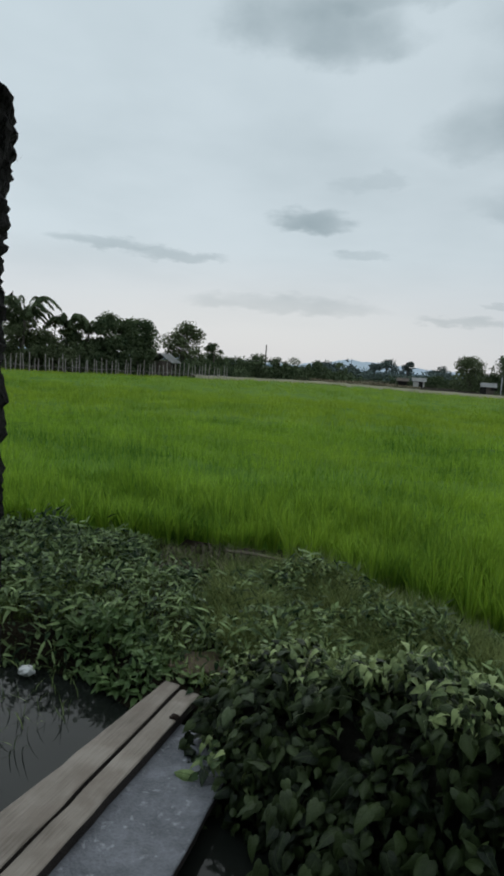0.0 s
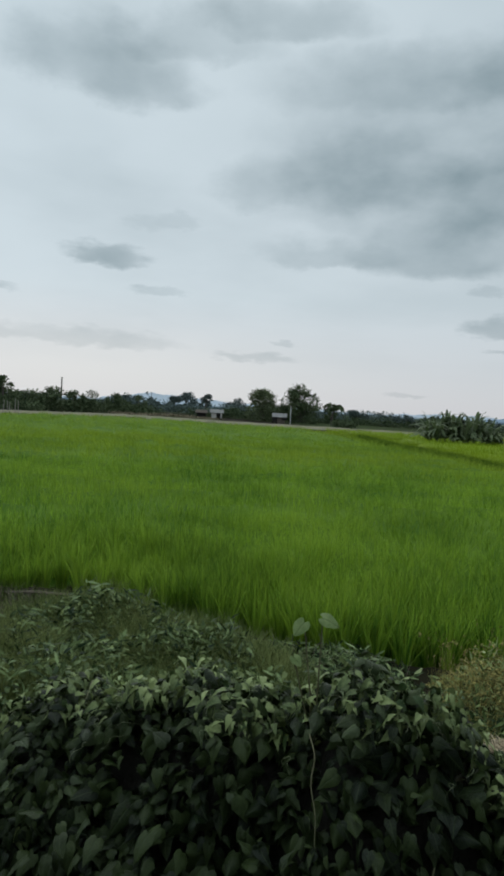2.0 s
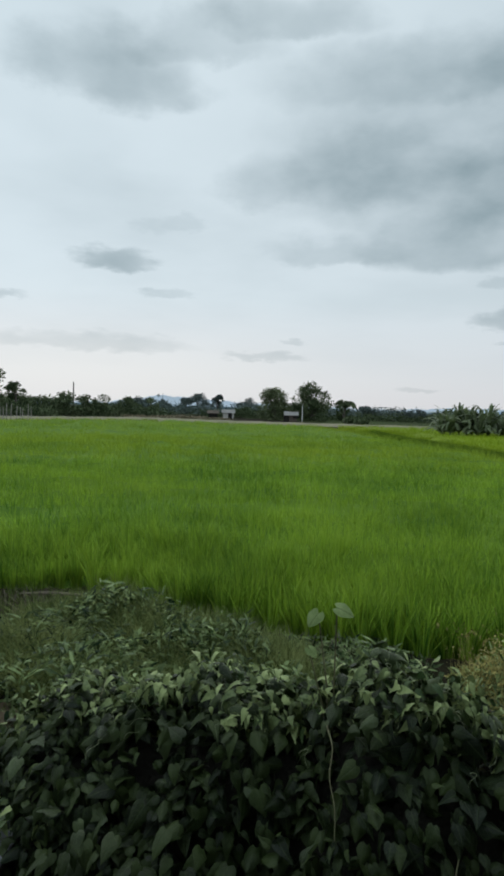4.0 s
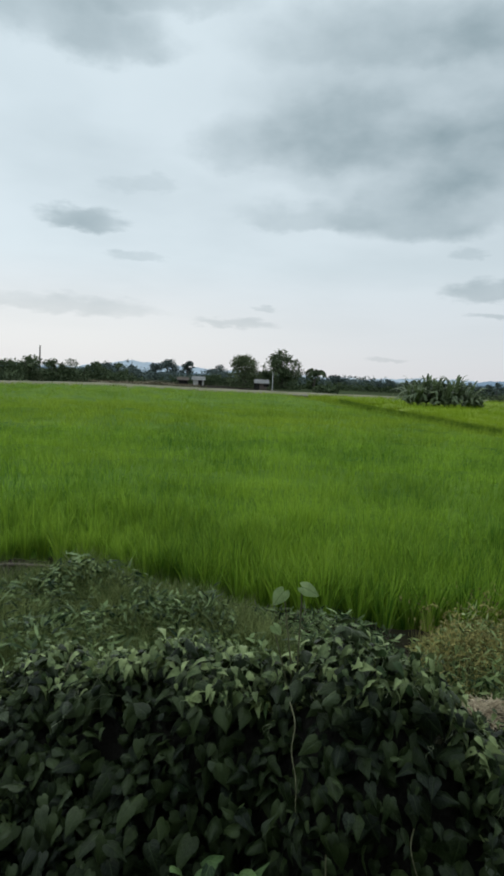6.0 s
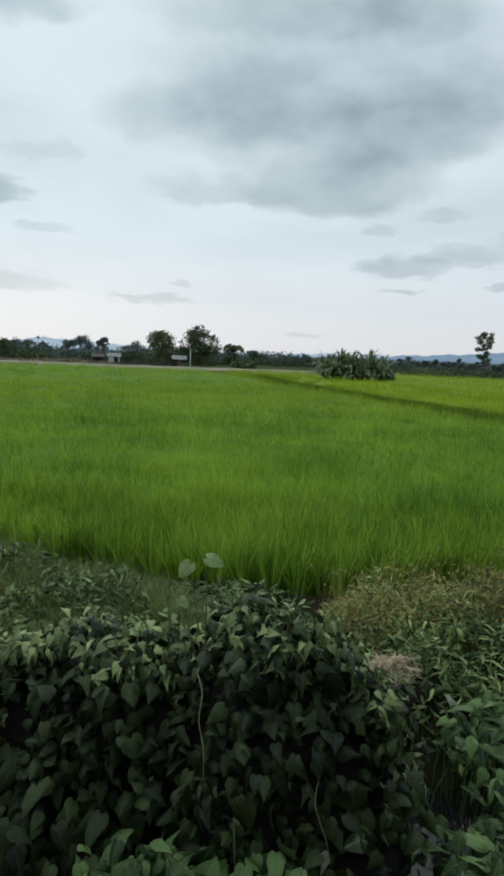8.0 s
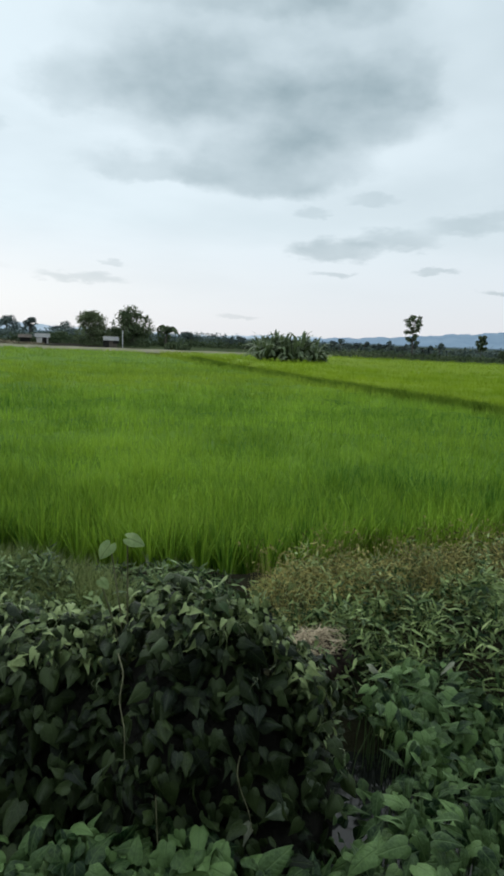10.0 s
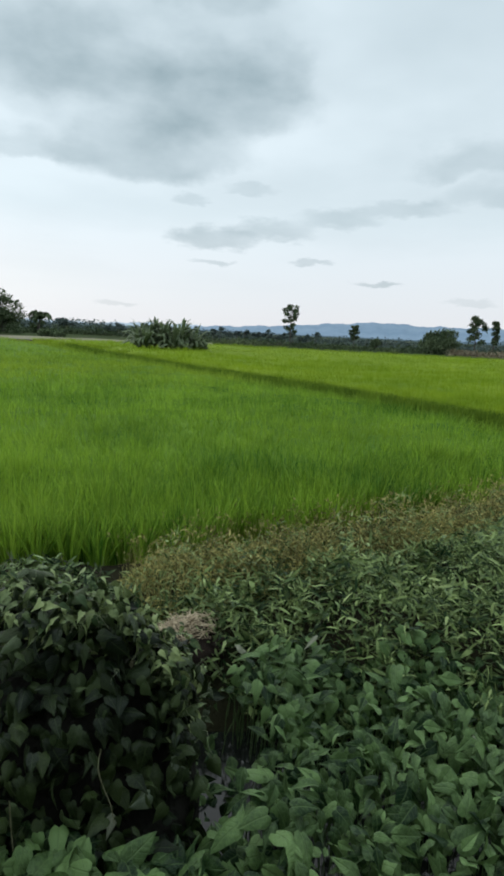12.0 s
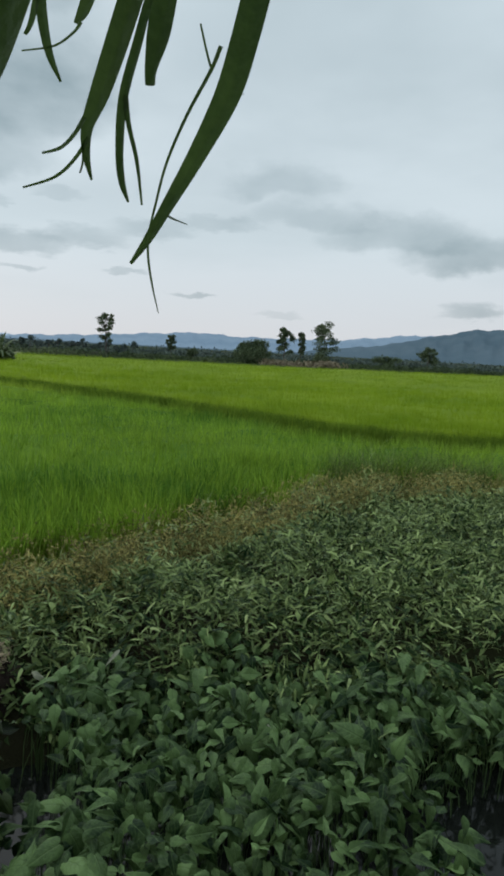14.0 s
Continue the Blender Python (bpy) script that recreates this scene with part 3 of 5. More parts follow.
def board(name, a, b, width, thick, top, mat, parent, wear, seed, label="", near_width=None):
    """A sawn board from a to b (plan), with uneven edges and slightly rounded arrises."""
    rng = np.random.default_rng(seed)
    a, b = np.array(a, float), np.array(b, float)
    d = (b - a) / np.linalg.norm(b - a)
    s = np.array([d[1], -d[0]])
    bm = bmesh.new()
    rows = []
    steps = 22
    for k in range(steps + 1):
        c = a + (b - a) * k / steps
        w = (width + ((near_width or width) - width) * k / steps) / 2 * (1 + rng.normal(0, wear))
        o = rng.normal(0, wear * width * 0.4)
        z = top + rng.normal(0, 0.002)
        ring = []
        for u, q in ((-w, -thick), (-w, -0.006), (-w + 0.007, 0), (w - 0.007, 0), (w, -0.006), (w, -thick)):
            xy = c + s * (u + o)
            ring.append(bm.verts.new((xy[0], xy[1], z + q)))
        rows.append(ring)
    for r0, r1 in zip(rows, rows[1:]):
        for i in range(6):
            bm.faces.new((r0[i], r0[(i + 1) % 6], r1[(i + 1) % 6], r1[i])).material_index = int(i in (0, 4, 5))
    bm.faces.new(rows[0][::-1])
    bm.faces.new(rows[-1])
    bmesh.ops.recalc_face_normals(bm, faces=bm.faces)
    me = bm_mesh(name, bm, mat)
    me.materials.append(M_EDGE)
    return part(name, me, parent, label)


tagged(board("plank", (-0.474, 3.62), (-1.395, 1.2), 0.112, 0.05, 0.004, M_PLANK, None, 0.02, 1, "", 0.305), "weathered light brown plank laid across the ditch", "plank", "planks across the ditch")
tagged(board("plank", (-0.352, 3.54), (-1.215, 1.0), 0.130, 0.062, 0.0, M_PLANK, None, 0.015, 2), "weathered brown plank with a notched end across the ditch", "plank", "planks across the ditch")
tagged(board("board", (-0.225, 3.25), (-1.0, 0.85), 0.485, 0.045, -0.066, M_BOARD, None, 0.006, 3, "", 0.73), "wide grey scuffed board laid across the ditch", "board")

# ============ post ============


BARK_TOP = 2.102


def rough_post():
    """An old bark-covered post with a shaggy surface."""
    rng = np.random.default_rng(5)
    sides = 56
    z = np.concatenate([np.linspace(-0.1, 1.55, 120), np.linspace(1.552, 2.15, 400), np.linspace(2.16, 2.76, 60)])
    rows = len(z)
    ang = np.linspace(0, 2 * np.pi, sides, endpoint=False)
    A, Z = np.meshgrid(ang, z)
    r = 0.046 + 0.0009 * np.sin(Z * 9 + 2 * np.cos(A)) + 0.0013 * np.sin(3 * A + Z * 23) + rng.normal(0, 0.0007, A.shape)
    r = r + 0.0014 * (np.sin(Z * 75 + np.sin(A * 2) * 2) > 0.3) * (0.4 + 0.6 * np.sin(A + Z * 3) ** 2)
    # small knobbly lumps of bark, and a strip of bark gone near the top
    r = r + 0.0007 * np.sin(Z * 610 + 3 * A) * np.sin(Z * 97 + 2 * A + 1) + 0.0004 * np.sin(Z * 1150 - 5 * A) + 0.0006 * np.sin(Z * 240 + 4 * A)
    r = r - 0.009 * np.clip((Z - BARK_TOP) / 0.003, 0, 1)
    r = r * np.clip((2.80 - Z) / 0.05, 0.25, 1) ** 0.5
    v = np.stack([r * np.cos(A), r * np.sin(A), Z], -1).reshape(-1, 3)
    k, s = np.meshgrid(np.arange(rows - 1), np.arange(sides), indexing="ij")
    s2 = (s + 1) % sides
    f = np.stack([k * sides + s, k * sides + s2, (k + 1) * sides + s2, (k + 1) * sides + s], -1).reshape(-1, 4)
    top = len(v)
    v = np.vstack([v, [0, 0, 2.765]])
    last = (rows - 1) * sides
    f = np.vstack([f, [(last + i, last + (i + 1) % sides, last + (i + 2) % sides, top) for i in range(0, sides, 2)]])
    ob = new("post", mesh_np("post", v, f, M_POST, True))
    # frayed fibres standing off the bark
    n = 500
    a, zz = rng.uniform(0, 6.283, n), rng.uniform(0.1, 2.09, n)
    base = np.column_stack([0.048 * np.cos(a), 0.048 * np.sin(a), zz])
    fv, ff = blades(base, rng.uniform(0.001, 0.002, n), np.full(n, 0.002), a, rng.uniform(0.0005, 0.0016, n), 1, rng)
    tagged(part("bark_fibres", mesh_np("bark_fibres", fv, ff, M_POST), ob), kind="stuff")
    return tagged(ob, "blackened shaggy bark-covered wooden post standing at the ditch", "post")


post = rough_post()
post.matrix_world = Matrix.Translation((-0.1026, 0.1656, 1.85)) @ Matrix.Rotation(radians(1.4), 4, "Y") @ Matrix.Translation((0, 0, -1.85))

# ============ vine mound ============
RIDGE_A, RIDGE_T = np.array([-0.12, 3.36]), np.array([0.775, -0.632])
RIDGE_N = np.array([-0.632, -0.775])
RIDGE_LEN = 2.62


def mound_point(s, p, shrink=0.0):
    """s: metres along the ridge; p: 0 behind the crest, 0.3 on the crest, 1 at the foot in front."""
    u = np.clip(s / RIDGE_LEN, 0, 1)
    crest = np.interp(s, [0, 0.25, 0.8, 1.3, 1.9, 2.3, 2.55, 2.62], [0.20, 0.42, 0.60, 0.70, 0.85, 0.84, 0.60, 0.27])
    crest = crest + 0.05 * np.sin(s * 7.1) + 0.03 * np.sin(s * 17.3 + 1)
    prof_p = [0, 0.15, 0.3, 0.45, 0.6, 0.8, 1.0]
    n = np.interp(p, prof_p, [-0.42, -0.22, -0.02, 0.14, 0.28, 0.42, 0.50])
    drop = np.interp(p, prof_p, [0.55, 0.90, 1.0, 0.88, 0.62, 0.25, 0.0])
    round_end = np.sqrt(np.clip(1 - ((s - 2.05) / 0.57).clip(0, 1) ** 2, 0.02, 1))
    n = n * (0.55 + 0.45 * round_end)
    foot = -0.22
    z = foot + (crest - foot) * drop - shrink * (drop + 0.3)
    n = n - shrink * (p - 0.3) * 1.3
    bulge = 0.05 * np.sin(s * 9 + p * 5) + 0.035 * np.sin(s * 4.3 - p * 11)
    xy = RIDGE_A + RIDGE_T * s[..., None] + RIDGE_N * (n + bulge)[..., None]
    return np.concatenate([xy, z[..., None]], -1)


def mound_normal(s, p):
    e = 0.01
    a = mound_point(s + e, p) - mound_point(s - e, p)
    b = mound_point(s, p + e) - mound_point(s, p - e)
    nn = np.cross(a, b)
    nn /= np.maximum(np.linalg.norm(nn, axis=1, keepdims=True), 1e-9)
    front = (nn[:, :2] @ RIDGE_N) + nn[:, 2] * 0.8
    return nn * np.where(front < 0, -1, 1)[:, None]


def leaf_places(rng, n, s0, s1, p0, p1):
    s, p = rng.uniform(s0, s1, n), rng.uniform(p0, p1, n)
    at = mound_point(s, p)
    nn = mound_normal(s, p)
    down = np.array([0, 0, -0.9]) + nn * 0.5 + rng.normal(0, 0.6, (n, 3))
    norm = nn * 0.7 + np.array([0, 0, 0.7]) + rng.normal(0, 0.6, (n, 3))
    at = at + nn * rng.uniform(-0.12, 0.06, (n, 1))
    return at, frames(norm, down)


mound = new("vine_mound")
tagged(mound, "mound of heart-leaved green vines over the ditch bank", "vines")
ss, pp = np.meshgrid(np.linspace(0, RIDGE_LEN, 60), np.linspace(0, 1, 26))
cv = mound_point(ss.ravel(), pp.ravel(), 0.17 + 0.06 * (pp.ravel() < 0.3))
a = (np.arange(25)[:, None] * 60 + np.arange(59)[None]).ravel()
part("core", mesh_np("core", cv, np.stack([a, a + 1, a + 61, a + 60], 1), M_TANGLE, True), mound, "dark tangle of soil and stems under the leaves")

HEARTS = [leaf_shape(0.74, 0.10, 0.55, 0.35, 7, 0.7, 1.15), leaf_shape(0.60, 0.07, 0.85, 0.55, 7, 0.6, 1.25), leaf_shape(0.84, 0.13, 0.3, 0.3, 7, 1.0, 1.05)]
heart_me = [mesh_np("leaf", hv, hf, M_VINE, True, hv) for hv, hf in HEARTS]
rng = np.random.default_rng(77)
at, turns = leaf_places(rng, 300, 0.05, RIDGE_LEN, 0.2, 0.98)
for i in range(300):
    ob = part("leaf", heart_me[i % 3], mound)
    m = Matrix([list(turns[i][r] * 1.0) + [at[i][r]] for r in range(3)] + [[0, 0, 0, 1]])
    ob.matrix_local = m @ Matrix.Scale(rng.uniform(0.055, 0.105), 4)
pieces = []
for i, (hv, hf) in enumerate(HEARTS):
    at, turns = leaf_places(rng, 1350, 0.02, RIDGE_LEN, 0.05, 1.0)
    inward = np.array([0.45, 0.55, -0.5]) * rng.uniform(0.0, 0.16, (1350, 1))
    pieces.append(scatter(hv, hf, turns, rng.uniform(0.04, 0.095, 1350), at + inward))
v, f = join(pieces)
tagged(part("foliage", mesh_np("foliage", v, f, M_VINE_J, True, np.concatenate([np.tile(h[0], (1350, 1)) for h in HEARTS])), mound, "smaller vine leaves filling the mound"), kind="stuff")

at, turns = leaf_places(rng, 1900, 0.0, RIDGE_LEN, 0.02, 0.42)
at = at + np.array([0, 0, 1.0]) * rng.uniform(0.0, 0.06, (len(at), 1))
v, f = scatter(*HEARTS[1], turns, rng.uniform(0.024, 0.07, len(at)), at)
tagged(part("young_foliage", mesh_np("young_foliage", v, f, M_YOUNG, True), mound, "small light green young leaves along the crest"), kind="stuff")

# leaves that trail from the mound over the water
SKIRT = [(0.05, 2.75), (0.08, 2.35), (0.42, 2.12), (0.85, 2.08), (1.1, 1.95), (1.38, 1.84), (1.6, 1.66), (1.75, 1.62), (1.55, 2.05), (0.9, 2.6), (0.4, 3.0)]
sx, sy = rng.uniform(0, 1.7, 2400), rng.uniform(1.4, 3.0, 2400)
ok = inside(SKIRT, sx, sy)
sx, sy = sx[ok][:300], sy[ok][:300]
at = np.column_stack([sx, sy, -0.16 + 0.42 * rng.uniform(0, 1, len(sx)) ** 1.5])
turns = frames(np.array([-0.25, -0.45, 0.8]) + rng.normal(0, 0.35, (len(sx), 3)), np.array([-0.4, -0.6, -0.7]) + rng.normal(0, 0.5, (len(sx), 3)))
v, f = scatter(*HEARTS[0], turns, rng.uniform(0.06, 0.125, len(sx)), at)
tagged(part("trailing_foliage", mesh_np("trailing_foliage", v, f, M_VINE_J, True, np.tile(HEARTS[0][0], (len(sx), 1))), mound, "larger vine leaves trailing over the ditch water"), kind="stuff")

# fine curling tendrils along the crest, and leaves that creep over the grey board
def curl_strand(s0, p0, seed):
    r = np.random.default_rng(seed)
    start = mound_point(np.array([s0]), np.array([p0]))[0]
    a, n = r.uniform(0, 6.283), 10
    k = np.linspace(0, 1, n)[:, None]
    way = np.array([math.cos(a), math.sin(a), 0.0])
    up = np.array([0, 0, 1.0])
    reach, rise = r.uniform(0.05, 0.16), r.uniform(0.03, 0.12)
    pts = start + way * reach * k + up * (rise * np.sin(k * 2.4) - 0.05 * k) + 0.012 * np.sin(k * r.uniform(6, 14)) * np.cross(way, up)
    return tube(smooth_line(pts, 3), np.linspace(0.0013, 0.0006, 3 * (n - 1) + 1), 4)


strands = [curl_strand(rng.uniform(0.0, RIDGE_LEN), rng.uniform(0.1, 0.5), 700 + k) for k in range(110)]
v, f = join(strands)
tagged(part("tendril_growth", mesh_np("tendril_growth", v, f, M_TENDRIL, True), mound, "pale curling tendrils on the vines"), kind="stuff")
n = 110
over = np.column_stack([rng.uniform(-0.22, 0.10, n), rng.uniform(2.75, 3.35, n), rng.uniform(-0.02, 0.20, n)])
over[:, 2] *= np.clip((over[:, 0] + 0.25) / 0.25, 0.15, 1)
v, f = scatter(*HEARTS[1], frames(np.array([-0.3, -0.3, 0.9]) + rng.normal(0, 0.5, (n, 3)), np.array([-0.7, -0.4, -0.3]) + rng.normal(0, 0.6, (n, 3))), rng.uniform(0.035, 0.07, n), over)
tagged(part("creeping_foliage", mesh_np("creeping_foliage", v, f, M_YOUNG, True), mound, "light leaves creeping over the edge of the board"), kind="stuff")

# hanging shoots
def shoot(s0, p0, p1, seed, rad=0.0028):
    r = np.random.default_rng(seed)
    n = 9
    p = np.linspace(p0, p1, n)
    s = s0 + 0.04 * np.sin(np.linspace(0, 2.5, n)) + np.cumsum(r.normal(0, 0.018, n))
    pts = mound_point(s, p) + mound_normal(s, p) * 0.05
    pts = smooth_line(pts[::2], 6)
    return tube(pts, np.linspace(rad, rad * 0.5, len(pts)), 5)


for i, (s0, p0, p1) in enumerate(((1.80, 0.46, 0.62), (2.25, 0.62, 0.72), (0.45, 0.28, 0.42), (1.95, 0.66, 0.95))):
    v, f = shoot(s0, p0, p1, 100 + i)
    part("shoot", mesh_np("shoot", v, f, M_STEM, True), mound, "pale bare hanging vine shoot")


def broad_plant(x, y, heads):
    """A tall plant with pale broad leaves on thin stalks that rises out of the mound."""
    root = new("broad_leaved_plant")
    root.location = (x, y, 0.3)
    for hx, hy, hz, size, yaw in heads:
        v, f = tube([(0, 0, 0), (hx * 0.4, hy * 0.4, (hz - 0.3) * 0.6), (hx, hy, hz - 0.3)], [0.005, 0.004, 0.003], 5)
        part("stalk", mesh_np("stalk", v, f, M_STEM, True), root)
        lv, lf = leaf_shape(0.95, 0.22, 0.4, 0.25, 6, 0.4)
        ob = part("leaf", mesh_np("broad_leaf", lv, lf, M_BIGLEAF, True, lv), root, "pale green heart-shaped leaf with light veins")
        a = radians(yaw)
        turn = frames(np.array([[-0.25 * math.cos(a), -0.6, 0.85]]), np.array([[math.sin(a), -0.3, -0.55]]))[0] * size
        ob.matrix_local = Matrix([[*turn[r], (hx, hy, hz - 0.3)[r]] for r in range(3)] + [[0, 0, 0, 1]])
    return tagged(root, "broad-leaved plant with pale veined leaves rising above the vines", "plant")


M_BIGLEAF = material("pale_veined_leaf", (0.22, 0.31, 0.12), (0.40, 0.50, 0.23), 0.5, 25.0, 90.0, 0.1, 0.3, False, 0.35, 0.1, vein=(0.045, 0.085, 0.025))
broad_plant(1.25, 2.35, ((-0.04, -0.10, 1.13, 0.075, 60), (-0.06, 0.05, 1.06, 0.075, -40), (-0.12, 0.0, 0.93, 0.05, 20)))

# ============ water plants ============
SPINACH = [(0.6, 1.95), (0.85, 1.95), (1.1, 1.8), (1.4, 1.6), (1.65, 1.42), (2.05, 1.56), (2.4, 1.8), (2.4, 2.1), (2.9, 2.2), (3.5, 1.65), (3.95, 1.0), (4.2, 0.3), (4.3, -0.5), (3.7, -0.5), (3.5, 0.05), (3.25, 0.4), (3.05, 0.35), (2.95, 0.1), (2.6, -0.15), (2.2, -0.35), (1.6, -0.2), (1.0, 0.6), (0.75, 1.2)]


def spinach_places(rng, n, poly, zlo, zhi):
    p = np.asarray(poly)
    xs, ys = rng.uniform(p[:, 0].min(), p[:, 0].max(), n * 4), rng.uniform(p[:, 1].min(), p[:, 1].max(), n * 4)
    ok = inside(poly, xs, ys)
    xs, ys = xs[ok][:n], ys[ok][:n]
    z = zlo + (zhi - zlo) * (0.5 + 0.35 * wave(xs, ys, 0.8, 51) + rng.uniform(-0.3, 0.3, len(xs)))
    norm = np.array([-0.25, -0.3, 1.0]) + rng.normal(0, 0.48, (len(xs), 3))
    along = rng.normal(0, 1, (len(xs), 3)) + np.array([-0.2, -0.3, -0.5])
    return np.column_stack([xs, ys, z]), frames(norm, along)


spinach = new("water_plants")
tagged(spinach, "thick patch of broad-leaved water plants covering the ditch", "water plants")
SPADES = [leaf_shape(0.56, 0.05, 0.95, 0.4, 7, 0.75, 1.15), leaf_shape(0.68, 0.07, 0.75, 0.5, 7, 0.9, 1.05), leaf_shape(0.42, 0.03, 1.1, 0.3, 7, 0.6, 1.3)]
spade_me = [mesh_np("leaf", sv, sf, M_SPINACH, True, sv) for sv, sf in SPADES]
rng = np.random.default_rng(88)
at, turns = spinach_places(rng, 300, SPINACH, 0.06, 0.30)
for i in range(len(at)):
    ob = part("leaf", spade_me[i % 3], spinach)
    m = Matrix([list(turns[i][r]) + [at[i][r]] for r in range(3)] + [[0, 0, 0, 1]])
    ob.matrix_local = m @ Matrix.Scale(rng.uniform(0.08, 0.145), 4)
stalks, pieces, own = [], [], []
for i, (sv, sf) in enumerate(SPADES):
    at, turns = spinach_places(rng, 1250, SPINACH, -0.10, 0.25)
    pieces.append(scatter(sv, sf, turns, rng.uniform(0.055, 0.12, len(at)), at))
    own.append(np.tile(sv, (len(at), 1)))
    foot = at + rng.normal(0, 0.05, at.shape)
    foot[:, 2] = WATER_Z - 0.05
    d = at - foot
    stalks.append(blades(foot, d[:, 2], np.full(len(at), 0.006), np.arctan2(d[:, 1], d[:, 0]), np.hypot(d[:, 0], d[:, 1]), 2, rng))
NEAR_STRIP = [(0.6, 2.05), (0.85, 2.0), (1.1, 1.88), (1.4, 1.68), (1.65, 1.42), (1.8, 1.35), (1.6, 1.1), (1.1, 1.35), (0.7, 1.75)]
at, turns = spinach_places(rng, 330, NEAR_STRIP, 0.02, 0.22)
pieces.append(scatter(*SPADES[1], turns, rng.uniform(0.07, 0.125, len(at)), at))
own.append(np.tile(SPADES[1][0], (len(at), 1)))
# leaves that reach over the open water, thick on the near side and few beyond
for poly, count, low, top in (([(1.62, 1.5), (1.92, 1.74), (2.08, 1.62), (1.8, 1.38)], 28, -0.06, 0.08), ([(1.75, 1.95), (2.0, 2.1), (2.35, 2.2), (2.3, 1.85), (2.0, 1.75)], 14, -0.18, -0.06)):
    at, turns = spinach_places(rng, count, poly, low, top)
    pieces.append(scatter(*SPADES[0], turns, rng.uniform(0.07, 0.12, len(at)), at))
    own.append(np.tile(SPADES[0][0], (len(at), 1)))
v, f = join(pieces)
tagged(part("foliage", mesh_np("foliage", v, f, M_SPINACH_J, True, np.concatenate(own)), spinach, "lower leaves of the water plants"), kind="stuff")
v, f = join(stalks)
tagged(part("stalk_growth", mesh_np("stalk_growth", v, f, M_SPINACH_J), spinach), kind="stuff")

# ============ weeds on the banks ============
LONG_LEAF = leaf_shape(0.21, 0.0, 0.25, 0.3, 3)
OVAL_LEAF = leaf_shape(0.5, 0.03, 0.2, 0.25, 3)


def weed_bed(poly, n, seed, shape, size, tall, flat=0.5):
    """Leaves of low weeds, thrown over a stretch of ground up to the given height."""
    rng = np.random.default_rng(seed)
    p = np.asarray(poly)
    xs, ys = rng.uniform(p[:, 0].min(), p[:, 0].max(), n * 5), rng.uniform(p[:, 1].min(), p[:, 1].max(), n * 5)
    ok = inside(poly, xs, ys)
    xs, ys = xs[ok][:n], ys[ok][:n]
    edge = np.clip(edge_distance(poly, xs, ys) / 0.3, 0.25, 1)
    top = tall * edge * (1 + 0.45 * wave(xs, ys, 0.9, 900) + 0.22 * wave(xs, ys, 0.35, seed + 1))
    z = np.maximum(ground_height(xs, ys), WATER_Z) + top * rng.uniform(0.1, 1.0, len(xs)) ** 0.85
    norm = np.array([0, 0, 1.0]) + rng.normal(0, flat, (len(xs), 3))
    along = rng.normal(0, 1, (len(xs), 3)) + np.array([0, 0, 0.35])
    return scatter(*shape, frames(norm, along), rng.uniform(*size, len(xs)), np.column_stack([xs, ys, z]))


def stuff(name, pieces, mat, label, category):
    v, f = join(pieces)
    return tagged(new(name, mesh_np(name, v, f, mat)), label, category, kind="stuff")


LEFT_BANK = [(-8, 7.1), (-8, 3.95), (-1.6, 3.98), (-1.0, 3.85), (-0.4, 3.6), (0.9, 2.7), (1.6, 2.35), (1.8, 2.9), (1.8, 3.6), (1.75, 4.3), (1.5, 4.85), (1.05, 5.3), (0.5, 5.6), (-0.9, 5.5), (-1.1, 6.5), (-3, 6.75)]
MID_GRASS = [(-0.1, 3.7), (0.9, 2.8), (1.6, 2.3), (1.8, 2.9), (1.8, 3.6), (1.75, 4.3), (1.5, 4.8), (1.0, 5.3), (0.4, 5.7), (-0.3, 5.4), (-0.4, 4.6)]
RIGHT_FRONT = [(2.25, 2.5), (2.5, 2.3), (2.7, 1.85), (3.0, 1.3), (3.25, 0.6), (3.6, 0.5), (4.3, -0.6), (8.5, -2.5), (9.3, 0.2), (8.7, 1.0), (7.3, 2.1), (5.4, 2.5), (3.9, 2.75), (3.0, 3.0), (2.4, 3.0)]
RIGHT_BACK = [(2.5, 2.75), (3.0, 2.75), (3.8, 2.5), (5.3, 2.3), (7.2, 1.85), (8.6, 0.85), (9.4, 0.0), (9.55, 0.7), (9.05, 1.65), (7.9, 2.75), (5.8, 2.95), (4.6, 3.2), (3.9, 3.45), (3.0, 3.6), (2.65, 3.6), (2.5, 3.2)]
stuff("weeds", [weed_bed(LEFT_BANK, 2400, 68, LONG_LEAF, (0.05, 0.13), 0.27, 0.7)], M_WEED_COOL, "lighter weeds and shoots on the ditch bank", "weeds")
stuff("weeds", [weed_bed(LEFT_BANK, 15000, 61, OVAL_LEAF, (0.035, 0.085), 0.21, 0.6), weed_bed(LEFT_BANK, 9000, 62, LONG_LEAF, (0.06, 0.14), 0.24)], M_WEED_COOL, "low dark green broad-leaved weeds on the ditch bank", "weeds")
stuff("weeds", [weed_bed(RIGHT_FRONT, 9000, 67, LONG_LEAF, (0.05, 0.11), 0.36, 0.8)], M_WEED_LIGHT, "lighter narrow-leaved shoots among the weeds", "weeds")
stuff("weeds", [weed_bed(RIGHT_FRONT, 26000, 63, LONG_LEAF, (0.045, 0.10), 0.33, 0.8), weed_bed(RIGHT_FRONT, 5000, 64, OVAL_LEAF, (0.04, 0.085), 0.24)], M_WEED, "thick narrow-leaved green weeds on the bank", "weeds")
stuff("weeds", [weed_bed(RIGHT_FRONT, 9000, 60, LONG_LEAF, (0.05, 0.10), 0.28, 0.8)], M_WEED_COOL, "darker narrow-leaved weeds low on the bank", "weeds")
